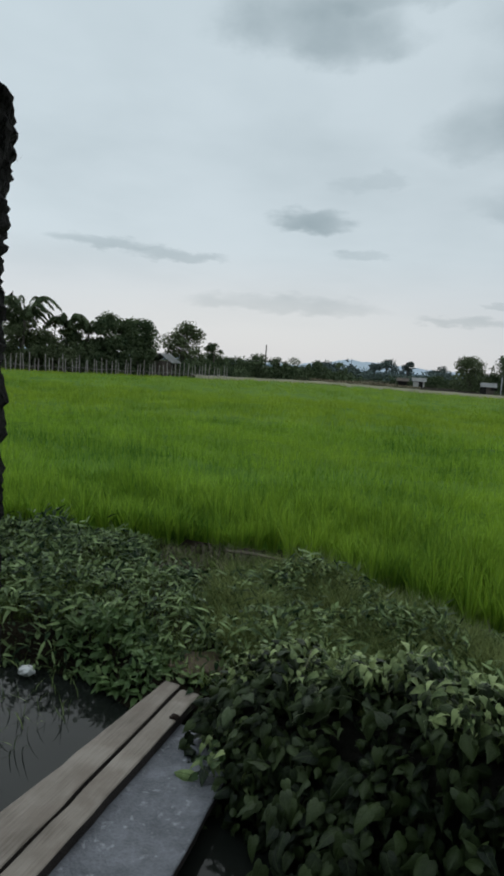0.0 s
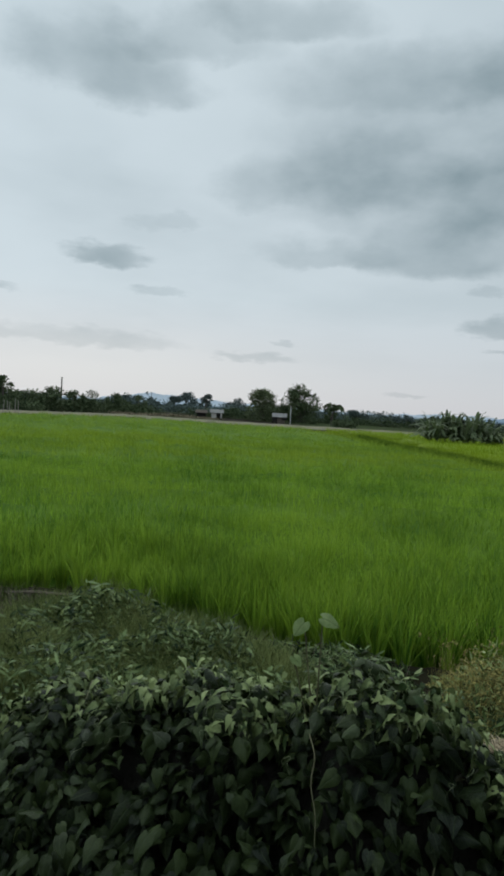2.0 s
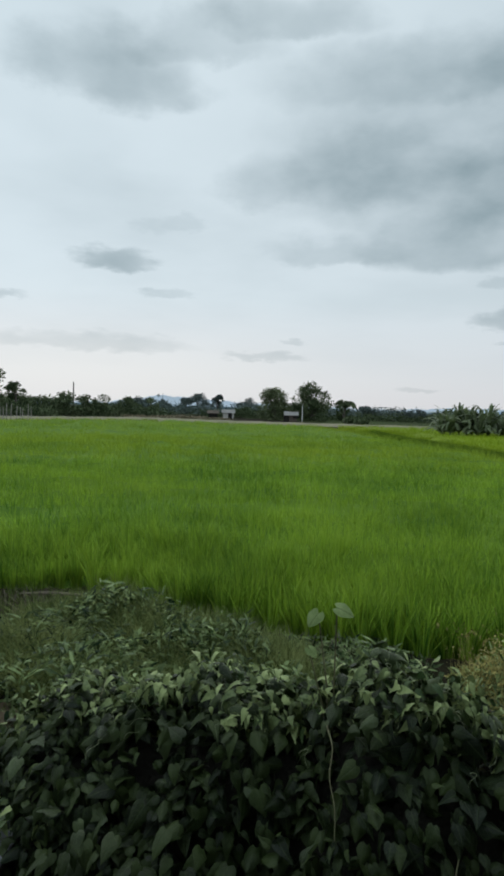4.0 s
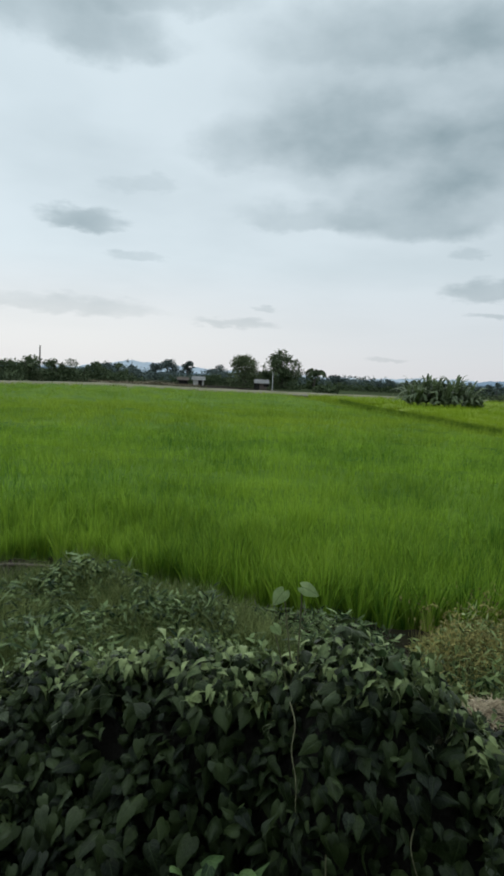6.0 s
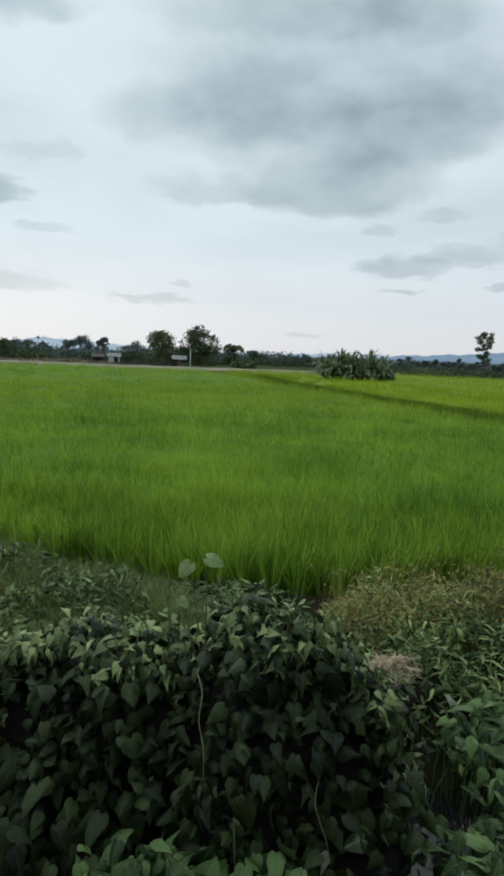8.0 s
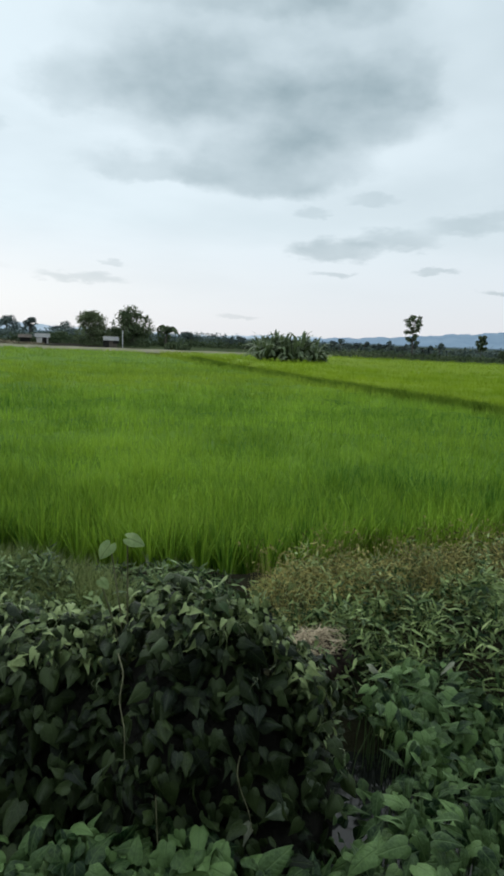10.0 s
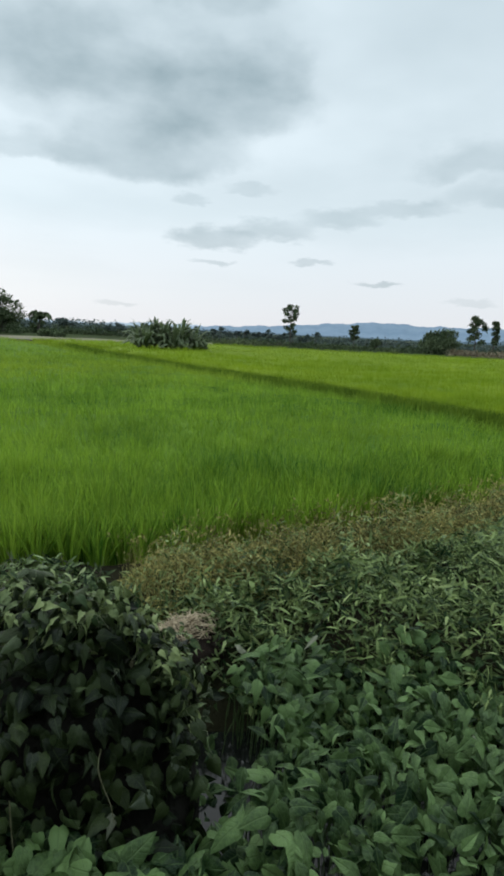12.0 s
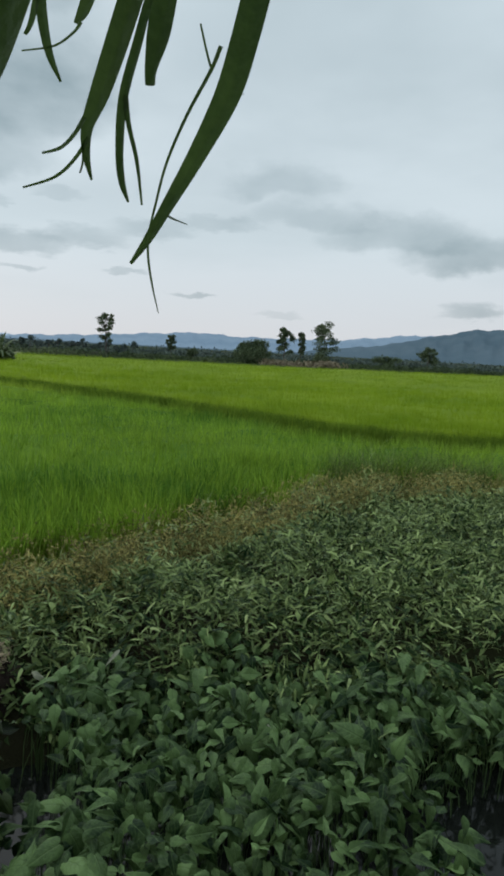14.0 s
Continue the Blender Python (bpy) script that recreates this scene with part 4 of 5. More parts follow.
stuff("weeds", [weed_bed(RIGHT_BACK, 24000, 65, LONG_LEAF, (0.03, 0.065), 0.37, 0.9)], M_WEED_DRY, "browning seeding weeds along the edge of the rice", "weeds")
stuff("weeds", [weed_bed(RIGHT_BACK, 13000, 66, LONG_LEAF, (0.035, 0.08), 0.36, 0.8)], M_WEED_LIGHT, "green weeds among the browning ones beside the rice", "weeds")


def grass_bed(poly, n, seed, tall, width):
    rng = np.random.default_rng(seed)
    p = np.asarray(poly)
    xs, ys = rng.uniform(p[:, 0].min(), p[:, 0].max(), n * 5), rng.uniform(p[:, 1].min(), p[:, 1].max(), n * 5)
    ok = inside(poly, xs, ys)
    xs, ys = xs[ok][:n], ys[ok][:n]
    h = tall * rng.uniform(0.4, 1.1, len(xs)) * (1 + 0.3 * wave(xs, ys, 0.9, seed))
    base = np.column_stack([xs, ys, np.maximum(ground_height(xs, ys), WATER_Z)])
    return blades(base, h, np.full(len(xs), width), rng.uniform(0, 6.283, len(xs)), h * rng.uniform(0.2, 1.0, len(xs)), 3, rng)


BANK = [(-8, 7.1), (-8, 4.2), (-1.5, 4.3), (-0.4, 3.65), (0.9, 2.7), (1.7, 2.3), (1.9, 3.0), (1.95, 4.0), (1.8, 4.4), (1.5, 4.85), (1.1, 5.2), (0.5, 6.1), (-0.9, 6.5), (-3, 6.7)]
stuff("grass", [grass_bed(BANK, 42000, 74, 0.13, 0.004)], M_GRASS, "short thin grass over the whole bank", "grass")
stuff("grass", [grass_bed(MID_GRASS, 34000, 71, 0.31, 0.005)], M_GRASS_OLIVE, "fine olive green grass between the vines and the rice", "grass")
stuff("weeds", [weed_bed(MID_GRASS, 1500, 75, OVAL_LEAF, (0.035, 0.07), 0.26, 0.7), weed_bed(MID_GRASS, 2200, 76, LONG_LEAF, (0.05, 0.11), 0.28, 0.7)], M_WEED_COOL, "dark leafy shoots standing in the olive grass", "weeds")
stuff("weeds", [weed_bed(MID_GRASS, 9000, 72, OVAL_LEAF, (0.03, 0.055), 0.22, 0.8)], M_WEED_LIGHT, "small weeds in the grass behind the vines", "weeds")

# shaded strip under the rice: a few dark weeds and dead stalks
STRIP = [(1.6, 2.6), (2.4, 2.8), (2.6, 3.3), (2.65, 3.85), (2.2, 4.3), (1.6, 4.8), (1.5, 4.5)]
stuff("weeds", [weed_bed(STRIP, 1700, 78, LONG_LEAF, (0.05, 0.11), 0.16, 0.7), weed_bed(STRIP, 700, 79, OVAL_LEAF, (0.03, 0.06), 0.12, 0.7)], M_WEED_COOL, "sparse dark weeds on wet mud under the rice", "weeds")
stuff("dead_stalks", [grass_bed(STRIP, 420, 80, 0.16, 0.005)], M_DEAD, "dead stalks lying on the mud under the rice", "dead stalks")

# leafy clump at the head of the planks
CLUMP = [(-1.45, 4.2), (-0.95, 3.75), (-0.6, 3.6), (-0.4, 3.8), (-0.7, 4.3), (-1.2, 4.5)]
stuff("weed_clump", [weed_bed(CLUMP, 900, 73, OVAL_LEAF, (0.05, 0.10), 0.26, 0.7)], M_SPINACH_J, "leafy clump drooping over the plank end", "weeds")

# seeding stalks that stand above the browning weeds
def seed_heads(poly, n, seed, tall):
    rng = np.random.default_rng(seed)
    p = np.asarray(poly)
    xs, ys = rng.uniform(p[:, 0].min(), p[:, 0].max(), n * 5), rng.uniform(p[:, 1].min(), p[:, 1].max(), n * 5)
    ok = inside(poly, xs, ys)
    xs, ys = xs[ok][:n], ys[ok][:n]
    h = tall * rng.uniform(0.6, 1.1, len(xs))
    base = np.column_stack([xs, ys, ground_height(xs, ys)])
    head, lean = rng.uniform(0, 6.283, len(xs)), h * rng.uniform(0.05, 0.35, len(xs))
    stalk = blades(base, h, np.full(len(xs), 0.0022), head, lean, 2, rng)
    tip = base + np.column_stack([np.cos(head) * lean, np.sin(head) * lean, h * (1 - 0.25 * lean / h)])
    puff = scatter(*OVAL_LEAF, frames(rng.normal(0, 1, (len(xs), 3)), rng.normal(0, 1, (len(xs), 3))), rng.uniform(0.014, 0.032, len(xs)), tip)
    puff2 = scatter(*OVAL_LEAF, frames(rng.normal(0, 1, (len(xs), 3)), rng.normal(0, 1, (len(xs), 3))), rng.uniform(0.012, 0.028, len(xs)), tip - np.array([0, 0, 0.01]))
    return [stalk, puff, puff2]


stuff("seed_stalks", seed_heads(RIGHT_BACK, 3200, 91, 0.42), M_WEED_DRY, "thin straw-coloured seed heads above the weeds", "weeds")
TALL = [(7.6, 2.6), (8.4, 3.1), (9.6, 2.4), (10.4, 1.2), (9.8, 0.6), (9.2, 1.6)]
stuff("tall_grass", [grass_bed(TALL, 2600, 92, 0.75, 0.008)], M_GRASS, "stand of taller pale grass at the corner of the rice", "grass")

STALKS = [(8.35, 2.95), (9.0, 2.25), (9.45, 2.6), (8.8, 3.25)]
stuff("tall_stalks", [grass_bed(STALKS, 110, 93, 0.95, 0.010)], M_WEED, "few tall dark stalks standing at the rice's corner", "stalks")

# ============ bank details ============


def straw_heap():
    rng = np.random.default_rng(9)
    n = 520
    a, r = rng.uniform(0, 6.28, n), rng.uniform(0, 1, n) ** 0.6
    x, y = 0.20 * r * np.cos(a), 0.12 * r * np.sin(a)
    base = np.column_stack([x, y, 0.05 * (1 - r**2) * (1 + 0.5 * np.sin(x * 40) * np.cos(y * 55)) - 0.16 * np.clip(-y / 0.12, 0, 1) * rng.uniform(0.3, 1, n) + rng.uniform(-0.02, 0.03, n)])
    v, f = blades(base, rng.uniform(-0.02, 0.05, n), rng.uniform(0.004, 0.011, n), rng.uniform(0, 6.28, n), rng.uniform(0.04, 0.13, n), 3, rng)
    ob = new("straw_heap", mesh_np("straw_heap", v, f, M_STRAW))
    ob.scale = (0.95, 0.8, 0.55)
    ob.location = (2.42, 2.51, 0.265)
    return tagged(ob, "small heap of bleached dry straw on the bare bank", "straw", kind="stuff")


straw_heap()


def lump(name, radius, squash, mat, seed):
    bm = bmesh.new()
    bmesh.ops.create_icosphere(bm, subdivisions=4, radius=1)
    for vert in bm.verts:
        q = vert.co.copy()
        vert.co = q * (1 + 0.35 * noise.noise(q * 1.6 + Vector((seed, 0, 0))) + 0.15 * noise.noise(q * 5 + Vector((0, seed, 0))))
        vert.co.x *= radius
        vert.co.y *= radius * 0.75
        vert.co.z *= radius * squash
    return bm_mesh(name, bm, mat, True)


mud = new("mud_bank", lump("mud_bank", 0.26, 0.7, M_MUD, 3.0))
mud.location = (2.48, 2.55, 0.05)
tagged(mud, "bare reddish mud face of the ditch bank", "mud")
log = new("log")
v, f = tube([(-0.36, 0.1, 0.0), (-0.1, 0.03, 0.015), (0.2, -0.04, 0.0), (0.42, -0.1, 0.01)], [0.014, 0.018, 0.016, 0.011], 9)
part("stem", mesh_np("stem", v, f, M_DEAD, True), log)
log.location = (0.0, 6.0, 0.10)
tagged(log, "old grey log lying on the bank beside the rice", "log")
DEAD = [(-1.0, 6.35), (-1.0, 5.5), (0.0, 5.3), (0.45, 5.25), (0.5, 5.85), (0.1, 6.15)]
v, f = grass_bed(DEAD, 2200, 77, 0.10, 0.009)
stuff("dead_stalks", [(v, f)], M_DEAD, "brown heap of dead stalks and roots beside the rice", "dead stalks")
clod = new("mud_clod", lump("mud_clod", 0.026, 0.6, M_MUD, 5.0))
clod.location = (-0.40, 3.25, 0.006)
tagged(clod, "dark clod of mud lying on the plank's edge", "mud")
M_EARTH = material("trodden_earth", (0.09, 0.068, 0.046), (0.22, 0.165, 0.115), 0.95, 9.0, 70.0, 0.6)
earth = new("trodden_earth", lump("trodden_earth", 0.22, 0.16, M_EARTH, 6.0))
earth.location = (-0.33, 3.84, 0.035)
tagged(earth, "patch of bare trodden earth where the planks end", "earth")
litter = new("litter", lump("litter", 0.055, 0.6, M_LITTER, 8.0))
litter.location = (-1.52, 3.9, -0.15)
tagged(litter, "crumpled white plastic litter at the water's edge", "litter")

# ============ behind the camera: the hut and a palm ============


def box_mesh(name, x0, x1, y0, y1, z0, z1, mat, bevel=0.01):
    bm = bmesh.new()
    bmesh.ops.create_cube(bm, size=1)
    for vert in bm.verts:
        vert.co = Vector((x0 + (vert.co.x + 0.5) * (x1 - x0), y0 + (vert.co.y + 0.5) * (y1 - y0), z0 + (vert.co.z + 0.5) * (z1 - z0)))
    if bevel:
        bmesh.ops.bevel(bm, geom=list(bm.edges), offset=bevel, segments=1, affect="EDGES")
    return bm_mesh(name, bm, mat)


back_wall = new("wall_south", box_mesh("wall_south", -12.0, 1.0, -1.9, -1.75, -0.2, 5.2, M_HUTWALL))
tagged(new("wall_east", box_mesh("wall_east", 1.0, 13.0, -5.75, -5.6, -0.2, 5.2, M_HUTWALL)), "dark boarded barn wall behind the ditch", "wall", kind="structure")
tagged(back_wall, "dark boarded hut wall behind the ditch", "wall", kind="structure")

bm = bmesh.new()
prof = [(-1.7, 3.36), (0.25, 2.80), (0.25, 2.73), (-1.7, 3.29)]
ends = [[bm.verts.new((x, y, z)) for y, z in prof] for x in (-6.0, 0.72)]
for i in range(4):
    bm.faces.new((ends[0][i], ends[0][(i + 1) % 4], ends[1][(i + 1) % 4], ends[1][i]))
bm.faces.new(ends[0])
bm.faces.new(ends[1][::-1])
bmesh.ops.recalc_face_normals(bm, faces=bm.faces)
tagged(new("ceiling", bm_mesh("ceiling", bm, M_HUTWALL)), "dark thatched eave of the hut on its bark post", "roof", kind="structure")

FROND_EYE = (0.496, -0.140, 1.948, -57.36, -7.22, 4.49)
FROND = aim(*FROND_EYE) @ Matrix.Translation((0, 0, -0.24))
# hanging leaflets: distance in front of the eye's place, then across, up and width along each, in centimetres on a plane 24 cm off
LEAFLETS = [
    (0.24, [(7.8, 17.94, 1.32), (7.47, 17.28, 1.32), (6.81, 15.07, 1.28), (6.06, 12.87, 1.19), (4.87, 10.67, 0.88), (3.5, 8.46, 0.57), (2.73, 7.25, 0.4), (2.03, 6.33, 0.15)]),
    (0.18, [(4.61, 17.94, 1.15), (4.34, 17.28, 1.15), (3.55, 15.07, 1.1), (2.8, 13.09, 0.93), (2.25, 11.77, 0.57), (2.18, 10.67, 0.35), (2.34, 9.74, 0.11)]),
    (0.18, [(2.31, 11.88, 0.24), (1.85, 11.44, 0.2), (1.19, 11.09, 0.18), (0.35, 10.98, 0.11)]),
    (0.18, [(2.31, 11.28, 0.2), (1.74, 10.73, 0.18), (0.86, 10.05, 0.15), (-0.42, 9.56, 0.09)]),
    (0.18, [(1.98, 11.33, 0.13), (1.96, 9.9, 0.09)]),
    (0.195, [(5.33, 17.94, 1.15), (5.13, 17.28, 1.1), (4.69, 15.18, 1.06), (4.34, 13.75, 0.57), (4.28, 13.09, 0.44)]),
    (0.195, [(4.78, 17.94, 0.35), (4.61, 17.28, 0.35), (3.9, 14.85, 0.44), (3.24, 12.65, 0.44), (3.02, 10.67, 0.37), (3.06, 9.45, 0.31), (3.28, 8.64, 0.11)]),
    (0.195, [(3.28, 12.87, 0.31), (3.42, 11.55, 0.22), (3.66, 10.23, 0.18), (3.75, 8.68, 0.09)]),
    (0.24, [(5.82, 14.63, 0.2), (5.42, 13.75, 0.18), (4.39, 11.99, 0.15), (3.55, 10.23, 0.13), (3.06, 8.68, 0.11), (2.75, 7.58, 0.11), (2.67, 6.7, 0.11), (2.78, 5.6, 0.09), (2.98, 4.5, 0.04)]),
    (0.24, [(5.05, 15.63, 0.09), (5.27, 14.74, 0.11), (5.44, 14.15, 0.13)]),
    (0.24, [(6.15, 13.49, 0.11), (6.68, 13.0, 0.04)]),
    (0.24, [(3.42, 8.42, 0.13), (4.28, 7.78, 0.04)]),
    (0.068, [(11.77, 17.06, 2.42), (10.56, 13.97, 2.38), (9.45, 11.66, 2.2), (8.4, 9.23, 1.63), (7.43, 7.25, 0.97), (7.03, 5.71, 0.66), (6.7, 3.99, 0.13)]),
    (0.068, [(7.36, 7.47, 0.53), (6.37, 6.44, 0.53), (5.27, 5.55, 0.44), (4.08, 4.54, 0.18)]),
    (0.30, [(-2.18, 18.16, 0.48), (-2.18, 17.28, 0.48), (-2.16, 15.96, 0.48), (-1.96, 14.63, 0.35), (-1.59, 13.62, 0.11)]),
    (0.30, [(-2.23, 16.84, 0.31), (-2.58, 16.07, 0.29), (-2.93, 15.52, 0.18)]),
    (0.30, [(-0.11, 18.16, 0.66), (-0.29, 17.28, 0.66), (-0.64, 16.29, 0.53), (-0.9, 15.82, 0.22)]),
    (0.30, [(-0.73, 16.0, 0.18), (-1.08, 15.52, 0.13), (-1.79, 14.9, 0.11), (-2.93, 14.57, 0.07)]),
]
SPLIT = {2, 3, 4, 7, 8, 9, 10, 11, 13, 15, 17}


def leaflet_mesh(rows, scale, seed, thread):
    """A folded strip along the given line; whole leaflets go on up to the frond."""
    p = np.asarray(rows, float)
    p[:, :2] *= scale
    p[:, 2] *= scale * 0.86
    if not thread:
        d = (p[0] - p[1])[:2]
        step = math.hypot(*d)
        count = max(1, math.ceil((27.0 - p[0, 1]) / max(0.5 * step, d[1])))
        p = np.vstack([[*(p[0, :2] + d * k), p[0, 2]] for k in range(count, 0, -1)] + [p])
    c = smooth_line(p) * 0.01
    xy, w = c[:, :2], np.maximum(c[:, 2], 0.0002) * 0.5
    t = np.gradient(xy, axis=0)
    t /= np.linalg.norm(t, axis=1, keepdims=True)
    side = np.stack([t[:, 1], -t[:, 0]], 1)
    k = np.linspace(0, 1, len(c))
    depth = 0.004 * np.sin(k * 2.5 + seed)
    out = []
    for i in range(len(c)):
        for u, z in ((-1, 0.0), (-0.1, -0.3), (0.1, -0.3), (1, 0.0)):
            q = xy[i] + side[i] * w[i] * u
            out.append((q[0], q[1], depth[i] + z * w[i]))
    f = [(4 * i + j, 4 * i + j + 1, 4 * i + j + 5, 4 * i + j + 4) for i in range(len(c) - 1) for j in range(3)]
    return mesh_np("leaflet", out, f, M_PALM, True), (xy[0, 0], xy[0, 1])


palm = new("palm")
palm.location = (1.25, -1.15, 0.05)
tagged(palm, "low coconut palm with frayed drooping leaflet tips", "palm")
zt = np.linspace(-0.1, 2.75, 40)
trunk_r = 0.10 + 0.012 * (np.arange(40) % 3 == 0) - 0.012 * zt / 2.7
v, f = tube(np.column_stack([0.03 * np.sin(zt), 0.02 * zt, zt]), trunk_r, 14)
part("trunk", mesh_np("trunk", v, f, M_BARK, True), palm)
bpy.context.view_layer.update()
back = Matrix.Translation(palm.location).inverted()
made, tops = [], []
for i, (far, rows) in enumerate(LEAFLETS):
    me, top = leaflet_mesh(rows, far / 0.24, i, i in SPLIT)
    made.append((me, Matrix.Translation((0, 0, 0.24 - far)), i in SPLIT))
    if i not in SPLIT:
        tops.append(back @ (FROND @ Vector((top[0], top[1], 0.24 - far))))
tops.sort(key=lambda q: -(q - Vector((0, 0, 2.75))).length)
spine = tops[::2][::-1]
v, f = tube(smooth_line([(0, 0.05, 2.66), spine[0] * 0.5 + Vector((0, 0, 1.5))] + [tuple(q) for q in spine], 8), 0.004, 7)
rachis = part("frond", mesh_np("frond", v, f, M_STEM, True), palm, "arching palm frond midrib")
for me, shift, thread in made:
    ob = part("leaflet", me, rachis, "thin frayed shred of a leaflet" if thread else "dark green hanging leaflet with a torn tip")
    ob.matrix_local = back @ FROND @ shift
for k, az in enumerate((150, 185, 215, 250, 110)):
    a = radians(az)
    line = [(0, 0, 2.68), (math.sin(a) * 0.5, math.cos(a) * 0.5, 3.3), (math.sin(a) * 1.3, math.cos(a) * 1.3, 3.4), (math.sin(a) * 2.0, math.cos(a) * 2.0, 2.9)]
    mid = smooth_line(line, 8)
    v, f = tube(mid, np.linspace(0.016, 0.004, len(mid)), 6)
    fr = part("frond", mesh_np("frond", v, f, M_STEM, True), palm)
    rng = np.random.default_rng(400 + k)
    pick = rng.uniform(0.2, 1.0, 90) * (len(mid) - 1)
    base = np.stack([np.interp(pick, np.arange(len(mid)), mid[:, j]) for j in range(3)], 1)
    sidew = a + np.where(rng.random(90) < 0.5, 1, -1) * 1.2
    v, f = blades(base, np.full(90, -0.28), np.full(90, 0.028), np.pi / 2 - sidew, rng.uniform(0.25, 0.4, 90), 3, rng)
    tagged(part("leaflets", mesh_np("leaflets", v, f, M_PALM), fr), kind="stuff")

# ============ far side: fence, huts, track ============
fence = new("fence")
fence.location = (-24.5, 55.2, 0.1)
tagged(fence, "irregular bleached wooden stake fence along the rice", "fence")
rng = np.random.default_rng(14)
FENCE_LEN, FENCE_DIR = 22.5, np.array([0.868, 0.497])
for k in range(54):
    d = FENCE_DIR * (k * FENCE_LEN / 53 + rng.uniform(-0.15, 0.15))
    h = rng.uniform(1.15, 1.75)
    tip = rng.normal(0, 0.06, 2)
    v, f = tube([(0, 0, -0.15), (tip[0] * 0.5, tip[1] * 0.5, h * 0.5), (tip[0], tip[1], h)], [0.05, 0.047, 0.036], 6)
    ob = part("stake", mesh_np("stake", v, f, M_WOOD_PALE, True), fence)
    ob.location = (d[0], d[1], 0)
for z in (0.45,):
    pts = [(FENCE_DIR[0] * q, FENCE_DIR[1] * q, z + 0.06 * math.sin(q * 2.1)) for q in np.linspace(0, FENCE_LEN, 30)]
    v, f = tube(pts, np.full(30, 0.02), 5)
    part("rail", mesh_np("rail", v, f, M_WOOD_PALE, True), fence)


def hut(x, y, turn, w, d, eave, ridge, wall_mat, roof_mat, label, openings):
    root = new("hut")
    part("wall", box_mesh("wall", -w / 2, w / 2, -d / 2, d / 2, -0.1, eave, wall_mat, 0.02), root)
    bm = bmesh.new()
    o = 0.3
    t = 0.06
    prof = [(-d / 2 - o, eave - 0.1), (0, ridge), (d / 2 + o, eave - 0.1), (d / 2 + o, eave - 0.1 - t), (0, ridge - t), (-d / 2 - o, eave - 0.1 - t)]
    ends = [[bm.verts.new((sx * (w / 2 + o), py, pz)) for py, pz in prof] for sx in (-1, 1)]
    for i in range(6):
        bm.faces.new((ends[0][i], ends[0][(i + 1) % 6], ends[1][(i + 1) % 6], ends[1][i]))
    for e in ends:
        bm.faces.new((e[0], e[1], e[4], e[5]))
        bm.faces.new((e[1], e[2], e[3], e[4]))
    bmesh.ops.recalc_face_normals(bm, faces=bm.faces)
    part("roof", bm_mesh("roof", bm, roof_mat), root)
    for name, ox, z0, z1, ow in openings:
        part(name, box_mesh(name, ox - ow / 2, ox + ow / 2, -d / 2 - 0.03, -d / 2 + 0.02, z0, z1, M_HUTDARK, 0.005), root)
    root.matrix_world = pose(x, y, 0.1, 0, 0, turn)
    return tagged(root, label, "hut")


M_HUTDARK = material("dark_opening", (0.012, 0.011, 0.01), (0.03, 0.028, 0.025), 0.9, 3.0, 20.0, 0.0)
hut(-12.6, 70.3, 78, 2.6, 2.4, 1.6, 2.5, M_HUTWALL, M_TIN, "small dark hut with a pale tin roof behind the fence", [("door", -0.5, 0.0, 1.6, 0.8), ("window", 0.8, 0.8, 1.4, 0.6)])
hut(30.0, 86.0, -18, 1.6, 1.6, 1.05, 1.5, M_HUTWALL, M_TIN, "low dark field hut with a pale tin roof", [("door", -0.7, 0.0, 1.1, 0.8), ("window", 0.7, 0.5, 1.0, 0.8)])
hut(24.6, 104.0, -12, 1.8, 1.8, 1.0, 1.5, M_WALL, M_TIN, "small white building beside the dirt track", [("door", 0.3, 0.0, 0.9, 0.7)])
hut(22.0, 104.5, -12, 1.5, 1.6, 0.9, 1.3, M_HUTDARK, M_HUTWALL, "small dark shed beside the dirt track", [("door", 0.0, 0.0, 0.8, 0.7)])


def raised_track(pts, width, top, mat):
    c = smooth_line(pts, 8)
    t = np.gradient(c, axis=0)
    t /= np.linalg.norm(t, axis=1, keepdims=True)
    s = np.stack([t[:, 1], -t[:, 0]], 1)
    n = len(c)
    rows = []
    for i in range(n):
        for u, z in ((-width * 0.5 - 0.8, 0.0), (-width * 0.5, top), (width * 0.5, top), (width * 0.5 + 0.8, 0.0)):
            xy = c[i] + s[i] * u
            rows.append((xy[0], xy[1], z + (0.02 * math.sin(i * 1.7 + u) if z else 0)))
    f = [(4 * i + j, 4 * i + j + 1, 4 * i + j + 5, 4 * i + j + 4) for i in range(n - 1) for j in range(3)]
    return mesh_np("road", rows, f, mat, True)


road = new("road", raised_track([(-9, 68), (-3, 71), (6, 77), (11, 74), (16.5, 69.5), (26, 65), (37, 60.5), (49, 60)], 1.3, 0.42, M_ROAD))
tagged(road, "pale raised dirt track beyond the rice field", "road", kind="structure")

# ============ trees ============


def crown_cloud(rng, n, blobs, size, weights=None, shape=OVAL_LEAF):
    """Leaves in uneven clumps: blobs are centre and radii."""
    per = rng.multinomial(n, [1 / len(blobs)] * len(blobs) if weights is None else np.array(weights) / sum(weights))
    at = []
    for (c, r), m in zip(blobs, per):
        q = rng.normal(0, 1, (m, 3))
        q /= np.linalg.norm(q, axis=1, keepdims=True)
        at.append(np.asarray(c) + q * np.asarray(r) * rng.uniform(0.35, 1.05, (m, 1)))
    at = np.concatenate(at)
    return scatter(*shape, frames(rng.normal(0, 1, (n, 3)) + np.array([0, 0, 0.8]), rng.normal(0, 1, (n, 3))), rng.uniform(*size, n), at)


